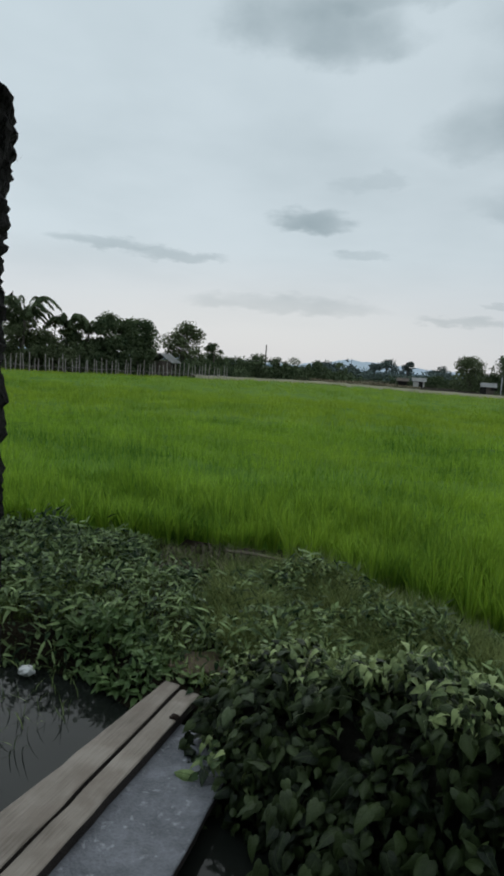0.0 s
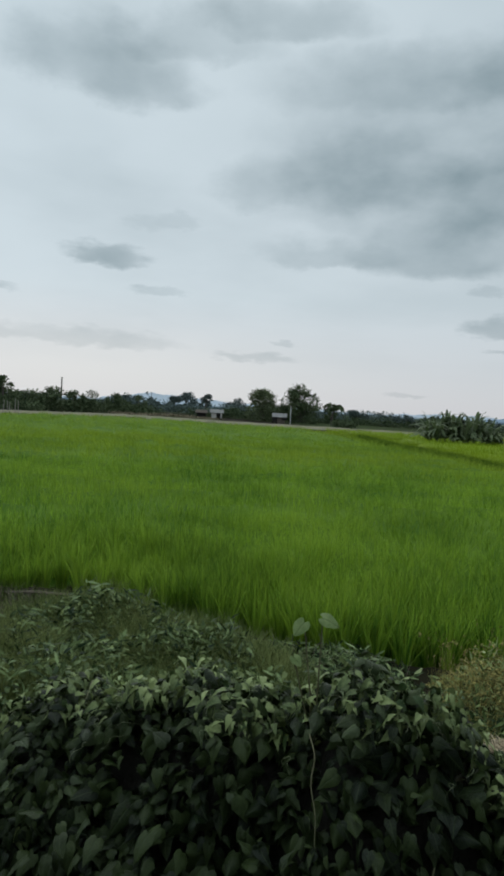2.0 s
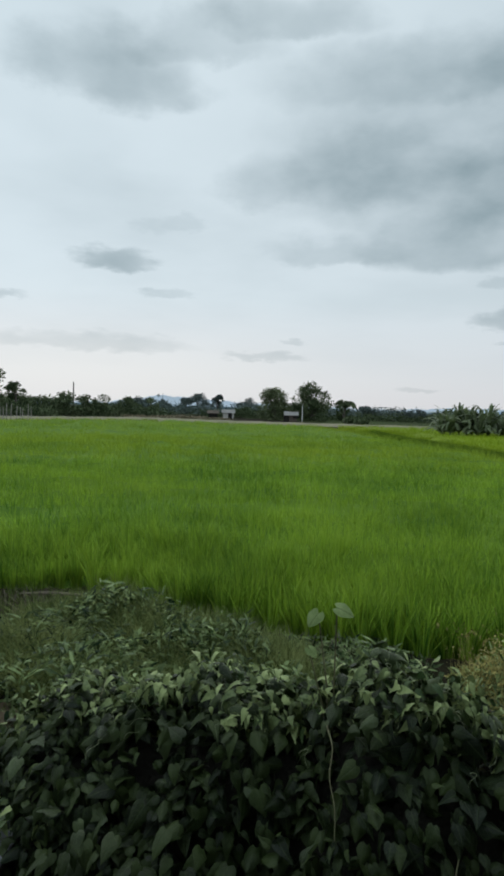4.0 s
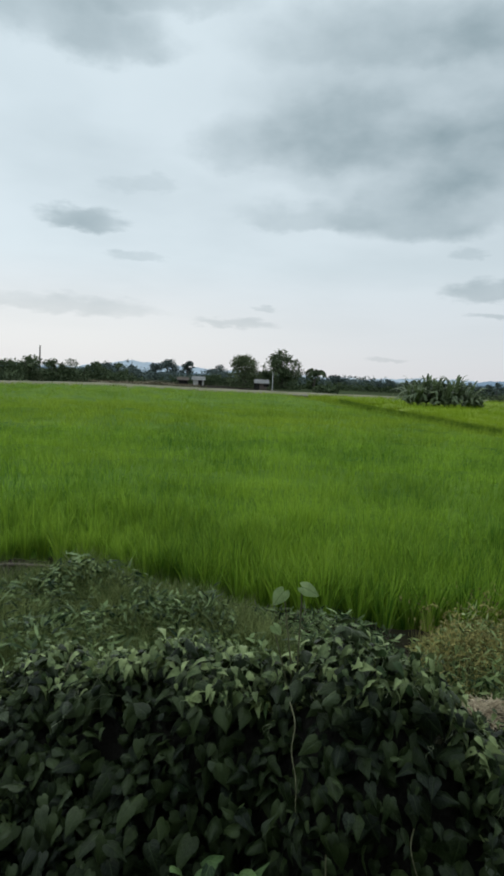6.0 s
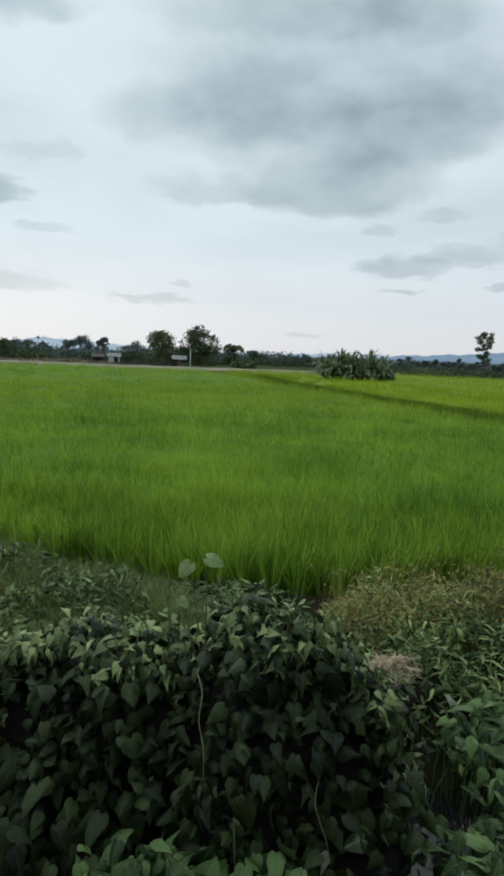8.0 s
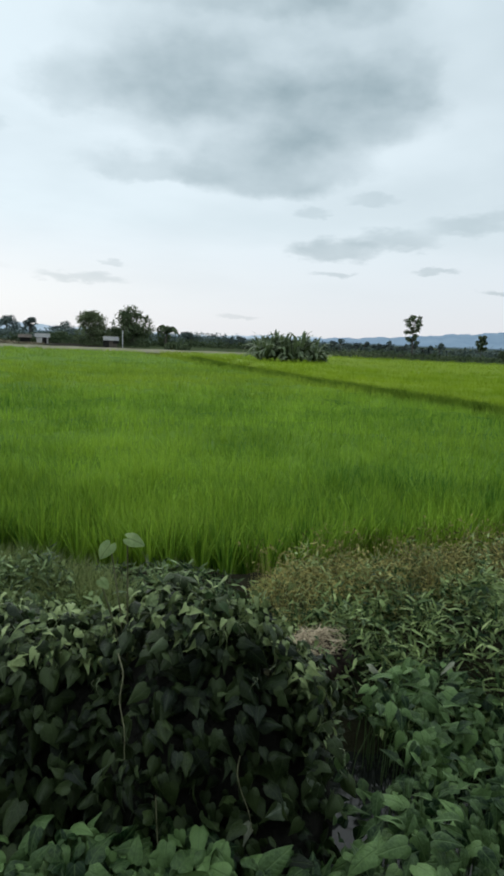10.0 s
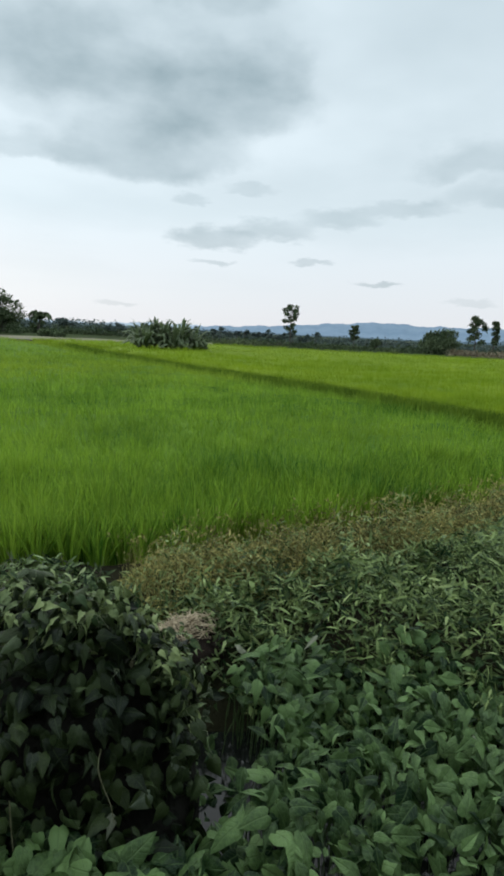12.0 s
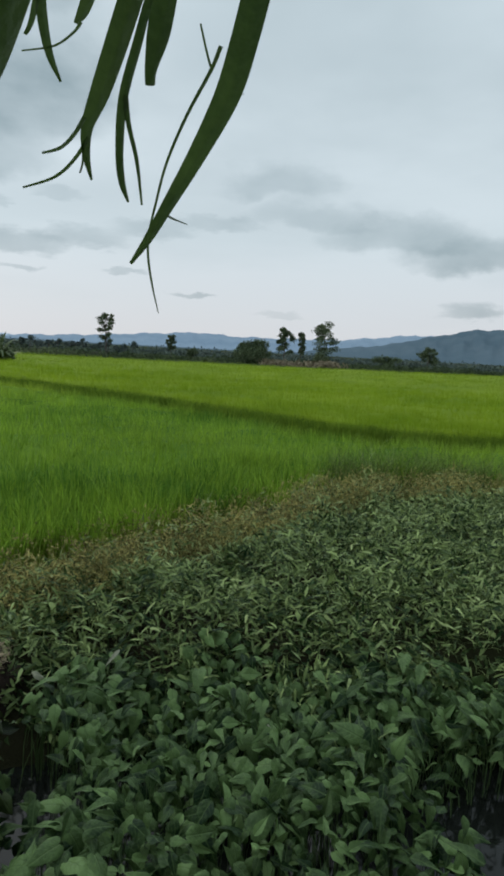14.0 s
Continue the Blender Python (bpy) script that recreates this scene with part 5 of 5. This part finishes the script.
def broad_tree(x, y, h, w, seed, mat, label, low=0.25, clumps=16, n=2200, leaf=(0.28, 0.5), bare=0.3, name="tree"):
    """Trunk, limbs that reach the clumps, and a crown with gaps."""
    rng = np.random.default_rng(seed)
    root = new(name)
    root.location = (x, y, 0.08)
    blobs, limbs, weights = [], [], []
    fork = h * (low + 0.08)
    for k in range(clumps):
        a, u = rng.uniform(0, 6.283), rng.uniform(0, 1)
        zz = h * (low + (0.86 - low) * u)
        reach = w * 0.5 * math.sqrt(max(0.04, 1 - ((u - 0.32) / 0.70) ** 2)) * rng.uniform(0.35, 0.92)
        rad = w * rng.uniform(0.14, 0.25)
        if k % 4 == 3:
            # small tufts that stand out of the crown
            rad = w * rng.uniform(0.05, 0.09)
            reach, zz = reach * 1.15, min(zz * 1.06, h)
        c = (math.cos(a) * reach, math.sin(a) * reach, min(zz, h - rad * 0.7))
        blobs.append((c, (rad, rad, rad * 0.75)))
        weights.append(rad ** 1.6)
        if k % 2 == 0:
            v0 = (0.0, 0.0, fork * rng.uniform(0.7, 1.1))
            limbs.append(tube([v0, (c[0] * 0.45, c[1] * 0.45, v0[2] + (c[2] - v0[2]) * 0.6), c], [h * 0.014, h * 0.009, h * 0.004], 5))
    tr = tube([(0, 0, -0.2), (rng.normal(0, 0.05), rng.normal(0, 0.05), fork * 0.6), (rng.normal(0, 0.12), 0, h * 0.55), (rng.normal(0, 0.15), 0, h * 0.85)], [h * 0.03, h * 0.024, h * 0.014, h * 0.005], 8)
    v, f = join([tr] + limbs)
    part("trunk", mesh_np("trunk", v, f, M_BARK, True), root)
    v, f = crown_cloud(rng, int(n * 1.8), blobs, (leaf[0] * 0.75, leaf[1] * 0.8), weights)
    part("crown", mesh_np("crown", v, f, mat), root)
    return tagged(root, label, "tree" if name == "tree" else name)


def palm_tree(x, y, h, spread, seed, label):
    rng = np.random.default_rng(seed)
    root = new("palm")
    root.location = (x, y, 0.08)
    stem = h * 0.5
    v, f = tube([(0, 0, -0.2), (0.1, 0, stem * 0.5), (0.25, 0.05, stem)], [0.17, 0.13, 0.11], 8)
    part("trunk", mesh_np("trunk", v, f, M_BARK, True), root)
    for k in range(18):
        a = k * 2.4 + rng.uniform(-0.3, 0.3)
        up = rng.uniform(0.3, 1.1)
        L = spread * rng.uniform(0.85, 1.1)
        line = smooth_line([(0.25, 0.05, stem), (0.25 + math.cos(a) * L * 0.3, math.sin(a) * L * 0.3, stem + L * (0.15 + 0.42 * up)), (0.25 + math.cos(a) * L * 0.62, math.sin(a) * L * 0.62, stem + L * (0.1 + 0.55 * up)), (0.25 + math.cos(a) * L * 0.9, math.sin(a) * L * 0.9, stem + L * (-0.2 + 0.6 * up))], 6)
        m = 110
        pick = rng.uniform(0.1, 1.0, m) * (len(line) - 1)
        base = np.stack([np.interp(pick, np.arange(len(line)), line[:, j]) for j in range(3)], 1)
        side = a + np.where(rng.random(m) < 0.5, 1, -1) * 1.15
        lv, lf = blades(base, -rng.uniform(0.15, 0.5, m), np.full(m, 0.13), side, rng.uniform(0.3, 0.6, m), 2, rng)
        rv, rf = tube(line, np.linspace(0.05, 0.015, len(line)), 5)
        v, f = join([(rv, rf), (lv, lf)])
        part("frond", mesh_np("frond", v, f, M_CROWN, False), root)
    return tagged(root, label, "palm")


def banana_plant(x, y, h, seed, label):
    rng = np.random.default_rng(seed)
    root = new("banana_plant")
    root.location = (x, y, 0.0)
    stem = h * 0.16
    v, f = tube([(0, 0, -0.15), (0.02, 0, stem * 0.6), (0.04, 0.02, stem)], [0.12, 0.1, 0.06], 8)
    part("stem", mesh_np("stem", v, f, M_CROWN_PALE, True), root)
    for k in range(22):
        a = k * 2.4 + rng.uniform(-0.4, 0.4)
        L = h * (rng.uniform(0.66, 0.86) if k < 11 else rng.uniform(0.45, 0.65))
        reach = L * (rng.uniform(0.2, 0.85) if k < 11 else rng.uniform(0.7, 0.97))
        rise = math.sqrt(max(L * L - reach * reach, 0.01)) * rng.uniform(0.85, 1.0)
        ca, sa = math.cos(a), math.sin(a)
        c = smooth_line([(0.04, 0.02, stem * 0.85), (ca * reach * 0.22, sa * reach * 0.22, stem + rise * 0.45), (ca * reach * 0.62, sa * reach * 0.62, stem + rise * 0.85), (ca * reach * 1.05, sa * reach * 1.05, stem + rise * (1.08 - 0.4 * reach / L) if k < 11 else max(0.15, stem + rise * 0.35))], 5)
        n = len(c)
        s = np.linspace(0, 1, n)
        w = 0.12 * np.clip(np.sin(np.pi * np.clip(s * 1.02 - 0.08, 0, 1)), 0.03, 1) ** 0.8
        side = np.array([-math.sin(a), math.cos(a), 0.0])
        rows = []
        for i in range(n):
            rag = rng.uniform(0.7, 1.1, 2)
            rows += [c[i] - side * w[i] * rag[0] + np.array([0, 0, -0.4 * w[i]]), c[i], c[i] + side * w[i] * rag[1] + np.array([0, 0, -0.4 * w[i]])]
        f = [(3 * i + j, 3 * i + j + 1, 3 * i + j + 4, 3 * i + j + 3) for i in range(n - 1) for j in range(2)]
        part("leaf", mesh_np("banana_leaf", rows, f, M_BANANA, True), root)
    return tagged(root, label, "banana plant", "banana clump in the rice")


def bush(x, y, h, w, seed, mat, label, n=1300, leaf=(0.22, 0.4)):
    rng = np.random.default_rng(seed)
    root = new("bush")
    root.location = (x, y, 0.05)
    blobs = [((rng.uniform(-0.4, 0.4) * w, rng.uniform(-0.25, 0.25) * w, h * rng.uniform(0.25, 0.78)), (w * 0.2, w * 0.2, h * 0.24)) for _ in range(9)]
    stems = [tube([(0, 0, -0.15), (c[0] * 0.5, c[1] * 0.5, c[2] * 0.6), c], [0.06, 0.04, 0.02], 5) for c, _ in blobs[:5]]
    v, f = join(stems)
    part("stem", mesh_np("stem", v, f, M_BARK, True), root)
    v, f = crown_cloud(rng, n, blobs, leaf)
    part("crown", mesh_np("crown", v, f, mat), root)
    return tagged(root, label, "bush")


def thicket(name, pts, h, depth, n, seed, mat, label, leaf, rows=1.0):
    """A long, uneven strip of growth along a line."""
    rng = np.random.default_rng(seed)
    p = np.asarray(pts, float)
    L = np.r_[0, np.cumsum(np.hypot(*np.diff(p, axis=0).T))]
    q = rng.uniform(0, L[-1], n)
    x, y = np.interp(q, L, p[:, 0]) + rng.normal(0, depth, n), np.interp(q, L, p[:, 1]) + rng.normal(0, depth, n)
    bump = 0.65 + 0.22 * np.sin(q * 0.9 + 1.1 * np.sin(q * 0.37)) + 0.16 * np.sin(q * 2.3 + 1) + 0.12 * np.sin(q * 0.21)
    z = h * np.clip(bump, 0.25, 1.15) * rng.uniform(0.0, 1.0, n) ** 0.8
    v, f = scatter(*OVAL_LEAF, frames(rng.normal(0, 1, (n, 3)) + np.array([0, 0, 0.7]), rng.normal(0, 1, (n, 3))), rng.uniform(*leaf, n), np.column_stack([x, y, z]))
    return tagged(new(name, mesh_np(name, v, f, mat)), label, "hedge", kind="stuff")


# beyond the fence
palm_tree(-25.6, 61.5, 9.6, 3.6, 1, "coconut palm with drooping fronds behind the fence")
palm_tree(-22.4, 65.0, 9.0, 2.3, 2, "slender young coconut palm behind the fence")
palm_tree(-20.7, 66.8, 8.2, 2.1, 3, "young coconut palm with upright fronds behind the fence")
palm_tree(-27.4, 64.0, 8.4, 3.2, 4, "coconut palm crowded among shrubs behind the fence")
broad_tree(-26.3, 63.2, 6.6, 6.0, 21, M_CROWN_PALE, "bushy pale green tree behind the fence", 0.1, 18, 2200)
broad_tree(-23.4, 64.6, 5.5, 5.2, 22, M_CROWN_PALE, "bushy tree among the palms", 0.1, 16, 1800)
broad_tree(-20.6, 66.0, 5.2, 4.8, 23, M_CROWN, "dark bushy tree among the palms", 0.1, 14, 1500)
bush(-24.6, 61.6, 3.3, 3.6, 5, M_CROWN_PALE, "pale green shrub behind the stake fence")
bush(-22.0, 63.0, 2.9, 3.4, 6, M_CROWN_PALE, "pale shrub behind the stake fence")
bush(-19.6, 64.6, 2.6, 3.0, 7, M_CROWN, "dark shrub behind the stake fence")
broad_tree(-18.6, 68.6, 6.9, 6.0, 8, M_CROWN, "dense dark mango tree behind the fence", 0.1, 44, 5000)
broad_tree(-15.5, 68.9, 6.8, 5.0, 9, M_CROWN, "dense dark mango tree with a rounded crown", 0.1, 40, 4200)
broad_tree(-11.1, 75.0, 7.0, 5.4, 10, M_CROWN_PALE, "loose light green tree with gaps in its crown", 0.15, 30, 2300)
broad_tree(-7.4, 75.5, 4.4, 3.2, 11, M_CROWN, "small dark tree at the end of the fence", 0.1, 14, 1500)
thicket("hedge", [(-29, 62), (-18, 67.5), (-9, 73), (-4, 76)], 2.6, 0.9, 8740, 12, M_CROWN, "dark undergrowth behind the stake fence", (0.21, 0.41))
thicket("hedge", [(-10, 84), (-3, 92), (6, 97), (13, 101)], 2.6, 1.2, 6840, 13, M_CROWN, "dark hedge beyond the rice field", (0.24, 0.52))
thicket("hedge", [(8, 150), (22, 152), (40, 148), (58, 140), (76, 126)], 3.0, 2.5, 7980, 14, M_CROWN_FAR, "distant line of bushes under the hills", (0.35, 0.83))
thicket("dry_grass", [(6, 92), (13, 93), (21, 92)], 0.5, 1.0, 2200, 15, M_DRY, "dry brownish grass on the bank by the track", (0.15, 0.35))
for k, (x, y, h, w) in enumerate(((21, 168, 6.2, 4.0), (30.6, 167, 5.6, 7.0), (36, 166, 5.6, 4.4), (14, 160, 4.6, 5.0), (26, 160, 4.2, 5.0), (42, 158, 4.8, 6.0), (49, 150, 4.4, 5.4))):
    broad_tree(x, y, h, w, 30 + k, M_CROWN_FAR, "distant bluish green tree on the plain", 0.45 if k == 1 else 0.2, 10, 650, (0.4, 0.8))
for k, (x, y, h, w) in enumerate(((-8.6, 85.5, 3.4, 4.4), (-5.8, 89, 3.2, 4.0), (-2.6, 92, 3.7, 4.6), (0.8, 94, 3.3, 4.0), (3.8, 96, 3.6, 4.4), (7.2, 98, 3.2, 4.0), (10.6, 100, 3.4, 3.8))):
    broad_tree(x, y, h, w, 300 + k, M_CROWN, "low dark tree standing in the hedge beyond the rice", 0.1, 14, 900, (0.26, 0.5))
v, f = tube([(0, 0, -0.3), (0, 0, 1.8), (0.02, 0, 5.2)], [0.13, 0.11, 0.09], 8)
pole = new("utility_pole", mesh_np("utility_pole", v, f, M_BARK, True))
pole.location = (-1.4, 98, 0.05)
tagged(pole, "bare dark wooden pole standing above the hedge", "pole")
# about the field huts
broad_tree(30.3, 95.3, 5.4, 6.4, 50, M_CROWN_PALE, "leafy tree with ragged top beside the field hut", 0.0, 42, 3400)
broad_tree(36.1, 93.4, 6.5, 6.4, 51, M_CROWN, "large dark ragged tree behind the field hut", 0.0, 52, 4600)
broad_tree(44.8, 100.6, 3.6, 2.6, 52, M_CROWN, "small dark tree on the field's far edge", 0.15, 9, 800)
palm_tree(41.6, 93.0, 4.6, 1.9, 53, "young dark palm beside the field trees")
broad_tree(57.8, 116.6, 3.4, 4.4, 54, M_CROWN_FAR, "distant spreading tree on the plain", 0.3, 11, 800, (0.35, 0.6))
bush(31.0, 66.0, 1.3, 3.0, 55, M_CROWN, "low bush on the dyke at the field's end")
bush(28.7, 111.4, 2.2, 4.0, 56, M_CROWN, "dark bush beside the small white building")
bush(33.5, 104.0, 1.9, 3.6, 57, M_CROWN, "dark bush near the field hut")
thicket("hedge", [(20, 108), (30, 106), (40, 103), (52, 102), (64, 96), (72, 90)], 1.7, 1.4, 7980, 58, M_HEDGE, "low dark hedge beyond the track", (0.21, 0.45))
thicket("hedge", [(46, 63), (52, 60), (58, 60)], 1.0, 0.8, 1710, 59, M_CROWN_PALE, "low pale scrub at the edge of the field", (0.17, 0.38))
# banana clump in the rice
rng = np.random.default_rng(60)
for k in range(14):
    u = (k + 0.5) / 14 - 0.5
    crown = 1 - 0.55 * abs(abs(u) * 4 - 1) ** 1.5
    banana_plant(27.4 + u * 3.5 + rng.normal(0, 0.12), 38.6 - u * 2.3 + rng.normal(0, 0.6), 2.0 + 1.25 * crown + rng.uniform(-0.15, 0.15), 600 + k, "leafy banana plant in a clump among the rice")
bush(29.9, 37.6, 1.2, 1.6, 61, M_CROWN, "small bush beside the banana plants", 500)


def sparse_tree(x, y, h, w, seed, label):
    """A tall thin tree with separate tufts of leaves on short limbs."""
    rng = np.random.default_rng(seed)
    root = new("tree")
    root.location = (x, y, 0.05)
    bend = [(0, 0, -0.2), (rng.normal(0, 0.08), 0, h * 0.35), (rng.normal(0, 0.15), 0, h * 0.7), (rng.normal(0, 0.2), 0, h * 0.97)]
    stem = smooth_line(bend, 6)
    pieces = [tube(stem, np.linspace(h * 0.018, h * 0.005, len(stem)), 7)]
    blobs = []
    for k in range(24):
        u = 0.3 + 0.7 * (k + rng.uniform(0, 1)) / 24
        p0 = np.array([np.interp(u, np.linspace(0, 1, len(stem)), stem[:, j]) for j in range(3)])
        a = rng.uniform(0, 6.283)
        r = w * 0.5 * rng.uniform(0.25, 0.85) * (1.15 - 0.5 * u)
        c = p0 + np.array([math.cos(a) * r, math.sin(a) * r, rng.uniform(0.0, 0.4)])
        pieces.append(tube([p0, (p0 + c) / 2 + np.array([0, 0, -0.05]), c], [h * 0.006, h * 0.005, h * 0.003], 5))
        b = w * rng.uniform(0.09, 0.165)
        blobs.append((c, (b, b, b * 0.6)))
    v, f = join(pieces)
    part("trunk", mesh_np("trunk", v, f, M_BARK, True), root)
    v, f = crown_cloud(rng, 2100, blobs, (0.2, 0.38))
    part("crown", mesh_np("crown", v, f, M_CROWN), root)
    return tagged(root, label, "tree")


# far side of the yellowing field
sparse_tree(80.2, 75.7, 6.9, 4.2, 70, "tall thin tree with sparse tufts of leaves")
sparse_tree(95.4, 73.3, 4.1, 2.6, 71, "small sparse tree above the far hedge")
sparse_tree(85.0, 43.3, 5.6, 3.6, 72, "thin sparse tree with tufted crown")
sparse_tree(86.1, 41.0, 5.1, 1.3, 73, "very thin bare-stemmed young tree")
sparse_tree(87.6, 37.8, 6.5, 6.2, 74, "spreading sparse tree with tufted limbs")
sparse_tree(107.2, 26.8, 3.8, 4.6, 75, "low forked tree above the far hedge")
bush(82.4, 48.0, 4.0, 7.4, 76, M_CROWN, "big dark rounded bush at the far field's edge", 4200, (0.25, 0.5))
bush(84.6, 37.1, 2.6, 3.2, 77, M_CROWN_PALE, "greyish bush under the sparse tree")
bush(93.9, 67.0, 2.0, 2.4, 78, M_CROWN, "dark bush in the far hedge")
bush(105.2, 33.6, 2.3, 5.6, 79, M_CROWN, "broad dark bush in the far hedge")
bush(62.6, 41.9, 0.75, 1.9, 80, M_CROWN_PALE, "small clump of scrub in the far field", 500)
thicket("dry_grass", [(79, 43), (81.4, 39.3), (84, 34)], 1.0, 0.9, 1500, 81, M_DRY, "dry pinkish brown grass under the sparse trees", (0.25, 0.5))
thicket("hedge", [(52, 66), (62, 60), (72, 54), (80, 48), (84, 42), (90, 34), (98, 26), (106, 17), (112, 6)], 1.25, 1.3, 11000, 82, M_HEDGE, "dark hedge along the far edge of the rice", (0.17, 0.41))
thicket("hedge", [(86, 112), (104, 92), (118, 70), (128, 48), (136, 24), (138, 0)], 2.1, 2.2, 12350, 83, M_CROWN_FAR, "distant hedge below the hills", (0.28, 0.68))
for k in range(26):
    u = k / 25
    x, y = 58 + 34 * u, 100 - 20 * u
    broad_tree(x, y, 2.3 + 0.5 * math.sin(k * 2.1), 1.9, 200 + k, M_CROWN_FAR, "young plantation tree with a pale bare stem", 0.45, 5, 220, (0.25, 0.5))["group"] = "plantation row"

# ============ hills ============


def hills(name, profile, r_foot, r_crest, seed, mat, label):
    az = np.radians(np.arange(-60, 118, 0.25))
    deg = np.degrees(az)
    pa, pe = np.array(profile).T
    el = np.interp(deg, pa, pe) + 0.05 * np.sin(deg * 1.9 + seed) + 0.035 * np.sin(deg * 4.3 + 2 * seed) + 0.02 * np.sin(deg * 9.7 + seed)
    el = np.maximum(el, 0.02)
    rows = []
    steps = 14
    for k in range(steps + 3):
        u = k / steps
        r = r_foot + (r_crest - r_foot) * u
        lift = min(u, 2 - u) ** 0.8 if k <= steps else max(0.0, 1 - (u - 1) * 5)
        spur = 1 + 0.18 * np.sin(deg * 3.1 + 5 * u + seed) * (1 - u) + 0.1 * np.sin(deg * 7.7 - 3 * u) * (1 - u)
        z = r_crest * np.tan(np.radians(el)) * (lift if k <= steps else lift) * np.clip(spur, 0, 2) + (2.0 if k == steps else 0)
        rows.append(np.stack([np.sin(az) * r, np.cos(az) * r, z - (1.0 if k == 0 else 0)], 1))
    v = np.concatenate(rows)
    n = len(az)
    a = (np.arange(steps + 2)[:, None] * n + np.arange(n - 1)[None]).ravel()
    ob = new(name, mesh_np(name, v, np.stack([a, a + 1, a + n + 1, a + n], 1), mat, True))
    return tagged(ob, label, "hills", kind="structure")


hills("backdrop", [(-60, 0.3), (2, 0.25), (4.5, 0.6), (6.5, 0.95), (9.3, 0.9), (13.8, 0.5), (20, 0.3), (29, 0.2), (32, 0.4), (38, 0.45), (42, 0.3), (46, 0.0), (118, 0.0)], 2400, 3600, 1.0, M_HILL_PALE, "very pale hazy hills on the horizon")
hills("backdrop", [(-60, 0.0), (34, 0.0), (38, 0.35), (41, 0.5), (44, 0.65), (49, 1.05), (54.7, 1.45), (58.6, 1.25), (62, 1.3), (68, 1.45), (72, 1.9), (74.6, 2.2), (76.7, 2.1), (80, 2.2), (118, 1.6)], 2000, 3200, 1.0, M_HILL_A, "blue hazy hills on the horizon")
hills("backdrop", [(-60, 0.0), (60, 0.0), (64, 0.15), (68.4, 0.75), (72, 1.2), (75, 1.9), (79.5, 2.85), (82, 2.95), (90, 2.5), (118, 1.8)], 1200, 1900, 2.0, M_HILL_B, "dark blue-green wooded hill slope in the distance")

# white stake on the dyke and a post beside the field hut
for x, y, z, h, r, label in ((13.95, 7.08, 0.0, 0.38, 0.016, "short white stake stuck in the dyke"), (31.6, 85.6, 0.05, 2.5, 0.06, "white post standing beside the field hut")):
    v, f = tube([(0, 0, -0.1), (0.01, 0, h * 0.6), (0.0, 0.01, h)], [r, r * 0.95, r * 0.8], 8)
    stake = new("stake", mesh_np("stake", v, f, M_LITTER, True))
    stake.location = (x, y, z)
    tagged(stake, label, "stake")

# thin broken stems standing in the water beside the planks
REEDS = [(-2.1, 3.1), (-1.5, 2.7), (-1.05, 3.3), (-1.1, 4.0), (-1.7, 4.2), (-2.2, 4.0)]
stuff("reeds", [grass_bed(REEDS, 150, 95, 0.16, 0.006)], M_WEED, "broken thin stems standing in the ditch water", "reeds")


def single_leaf(name, x, y, z, size, toward, mat, label, shape):
    """One pale or fallen leaf that lies on the growth."""
    v, f = shape
    turn = frames(np.array([[0.1, -0.45, 0.9]]), np.array([toward]))[0] * size
    ob = new(name, mesh_np(name, v, f, mat, True, v))
    ob.matrix_world = Matrix([[*turn[r], (x, y, z)[r]] for r in range(3)] + [[0, 0, 0, 1]])
    return tagged(ob, label, "leaf")


M_PALE = material("pale_leaf", (0.16, 0.175, 0.12), (0.32, 0.33, 0.235), 0.7, 20.0, 90.0, 0.05, 0.2, False, 0.2, 0.1, vein=(0.36, 0.37, 0.28))
M_PALE_GREEN = material("turned_leaf", (0.05, 0.075, 0.04), (0.13, 0.165, 0.095), 0.45, 20.0, 90.0, 0.05, 0.2, False, 0.1, 0.45, vein=(0.18, 0.21, 0.14))
single_leaf("pale_leaf", 2.50, 2.15, 0.27, 0.085, (0.8, -0.2, -0.2), M_PALE, "whitish dead leaf lying on the weeds", SPADES[1])
single_leaf("pale_leaf", 2.86, 1.90, 0.33, 0.12, (-0.9, -0.3, 0.1), M_PALE, "whitish narrow dead leaf on the weeds", LONG_LEAF)
single_leaf("pale_leaf", 1.73, 1.66, 0.27, 0.10, (0.8, -0.5, -0.3), M_PALE_GREEN, "pale green leaf turned up over the water", SPADES[1])
single_leaf("pale_leaf", 1.60, 1.62, 0.22, 0.085, (-0.8, 0.1, -0.2), M_PALE_GREEN, "broad pale leaf over the dark water", HEARTS[2])
single_leaf("pale_leaf", 1.48, 1.68, 0.16, 0.075, (-0.5, -0.4, -0.5), M_PALE, "small whitish leaf over the dark water", SPADES[0])
single_leaf("pale_leaf", 2.88, 1.00, 0.22, 0.03, (0.8, -0.5, -0.3), M_PALE, "tiny white petal on the water plants", SPADES[0])
sprout = new("sprout")
sprout.location = (3.12, 0.66, -0.1)
rng = np.random.default_rng(97)
for k in range(7):
    a = k * 0.9 + rng.uniform(-0.2, 0.2)
    h = rng.uniform(0.28, 0.42)
    v, f = blades(np.zeros((1, 3)), np.array([h]), np.array([0.018]), np.array([a]), np.array([h * rng.uniform(0.15, 0.6)]), 5, rng)
    part("blade", mesh_np("blade", v, f, M_WEED_LIGHT, True), sprout)
tagged(sprout, "upright light green sprout among the water plants", "plant")
single_leaf("fallen_leaf", -0.24, 2.84, -0.045, 0.10, (-0.9, 0.2, 0.0), M_BIGLEAF, "pale green leaf lying on the grey board", HEARTS[2])
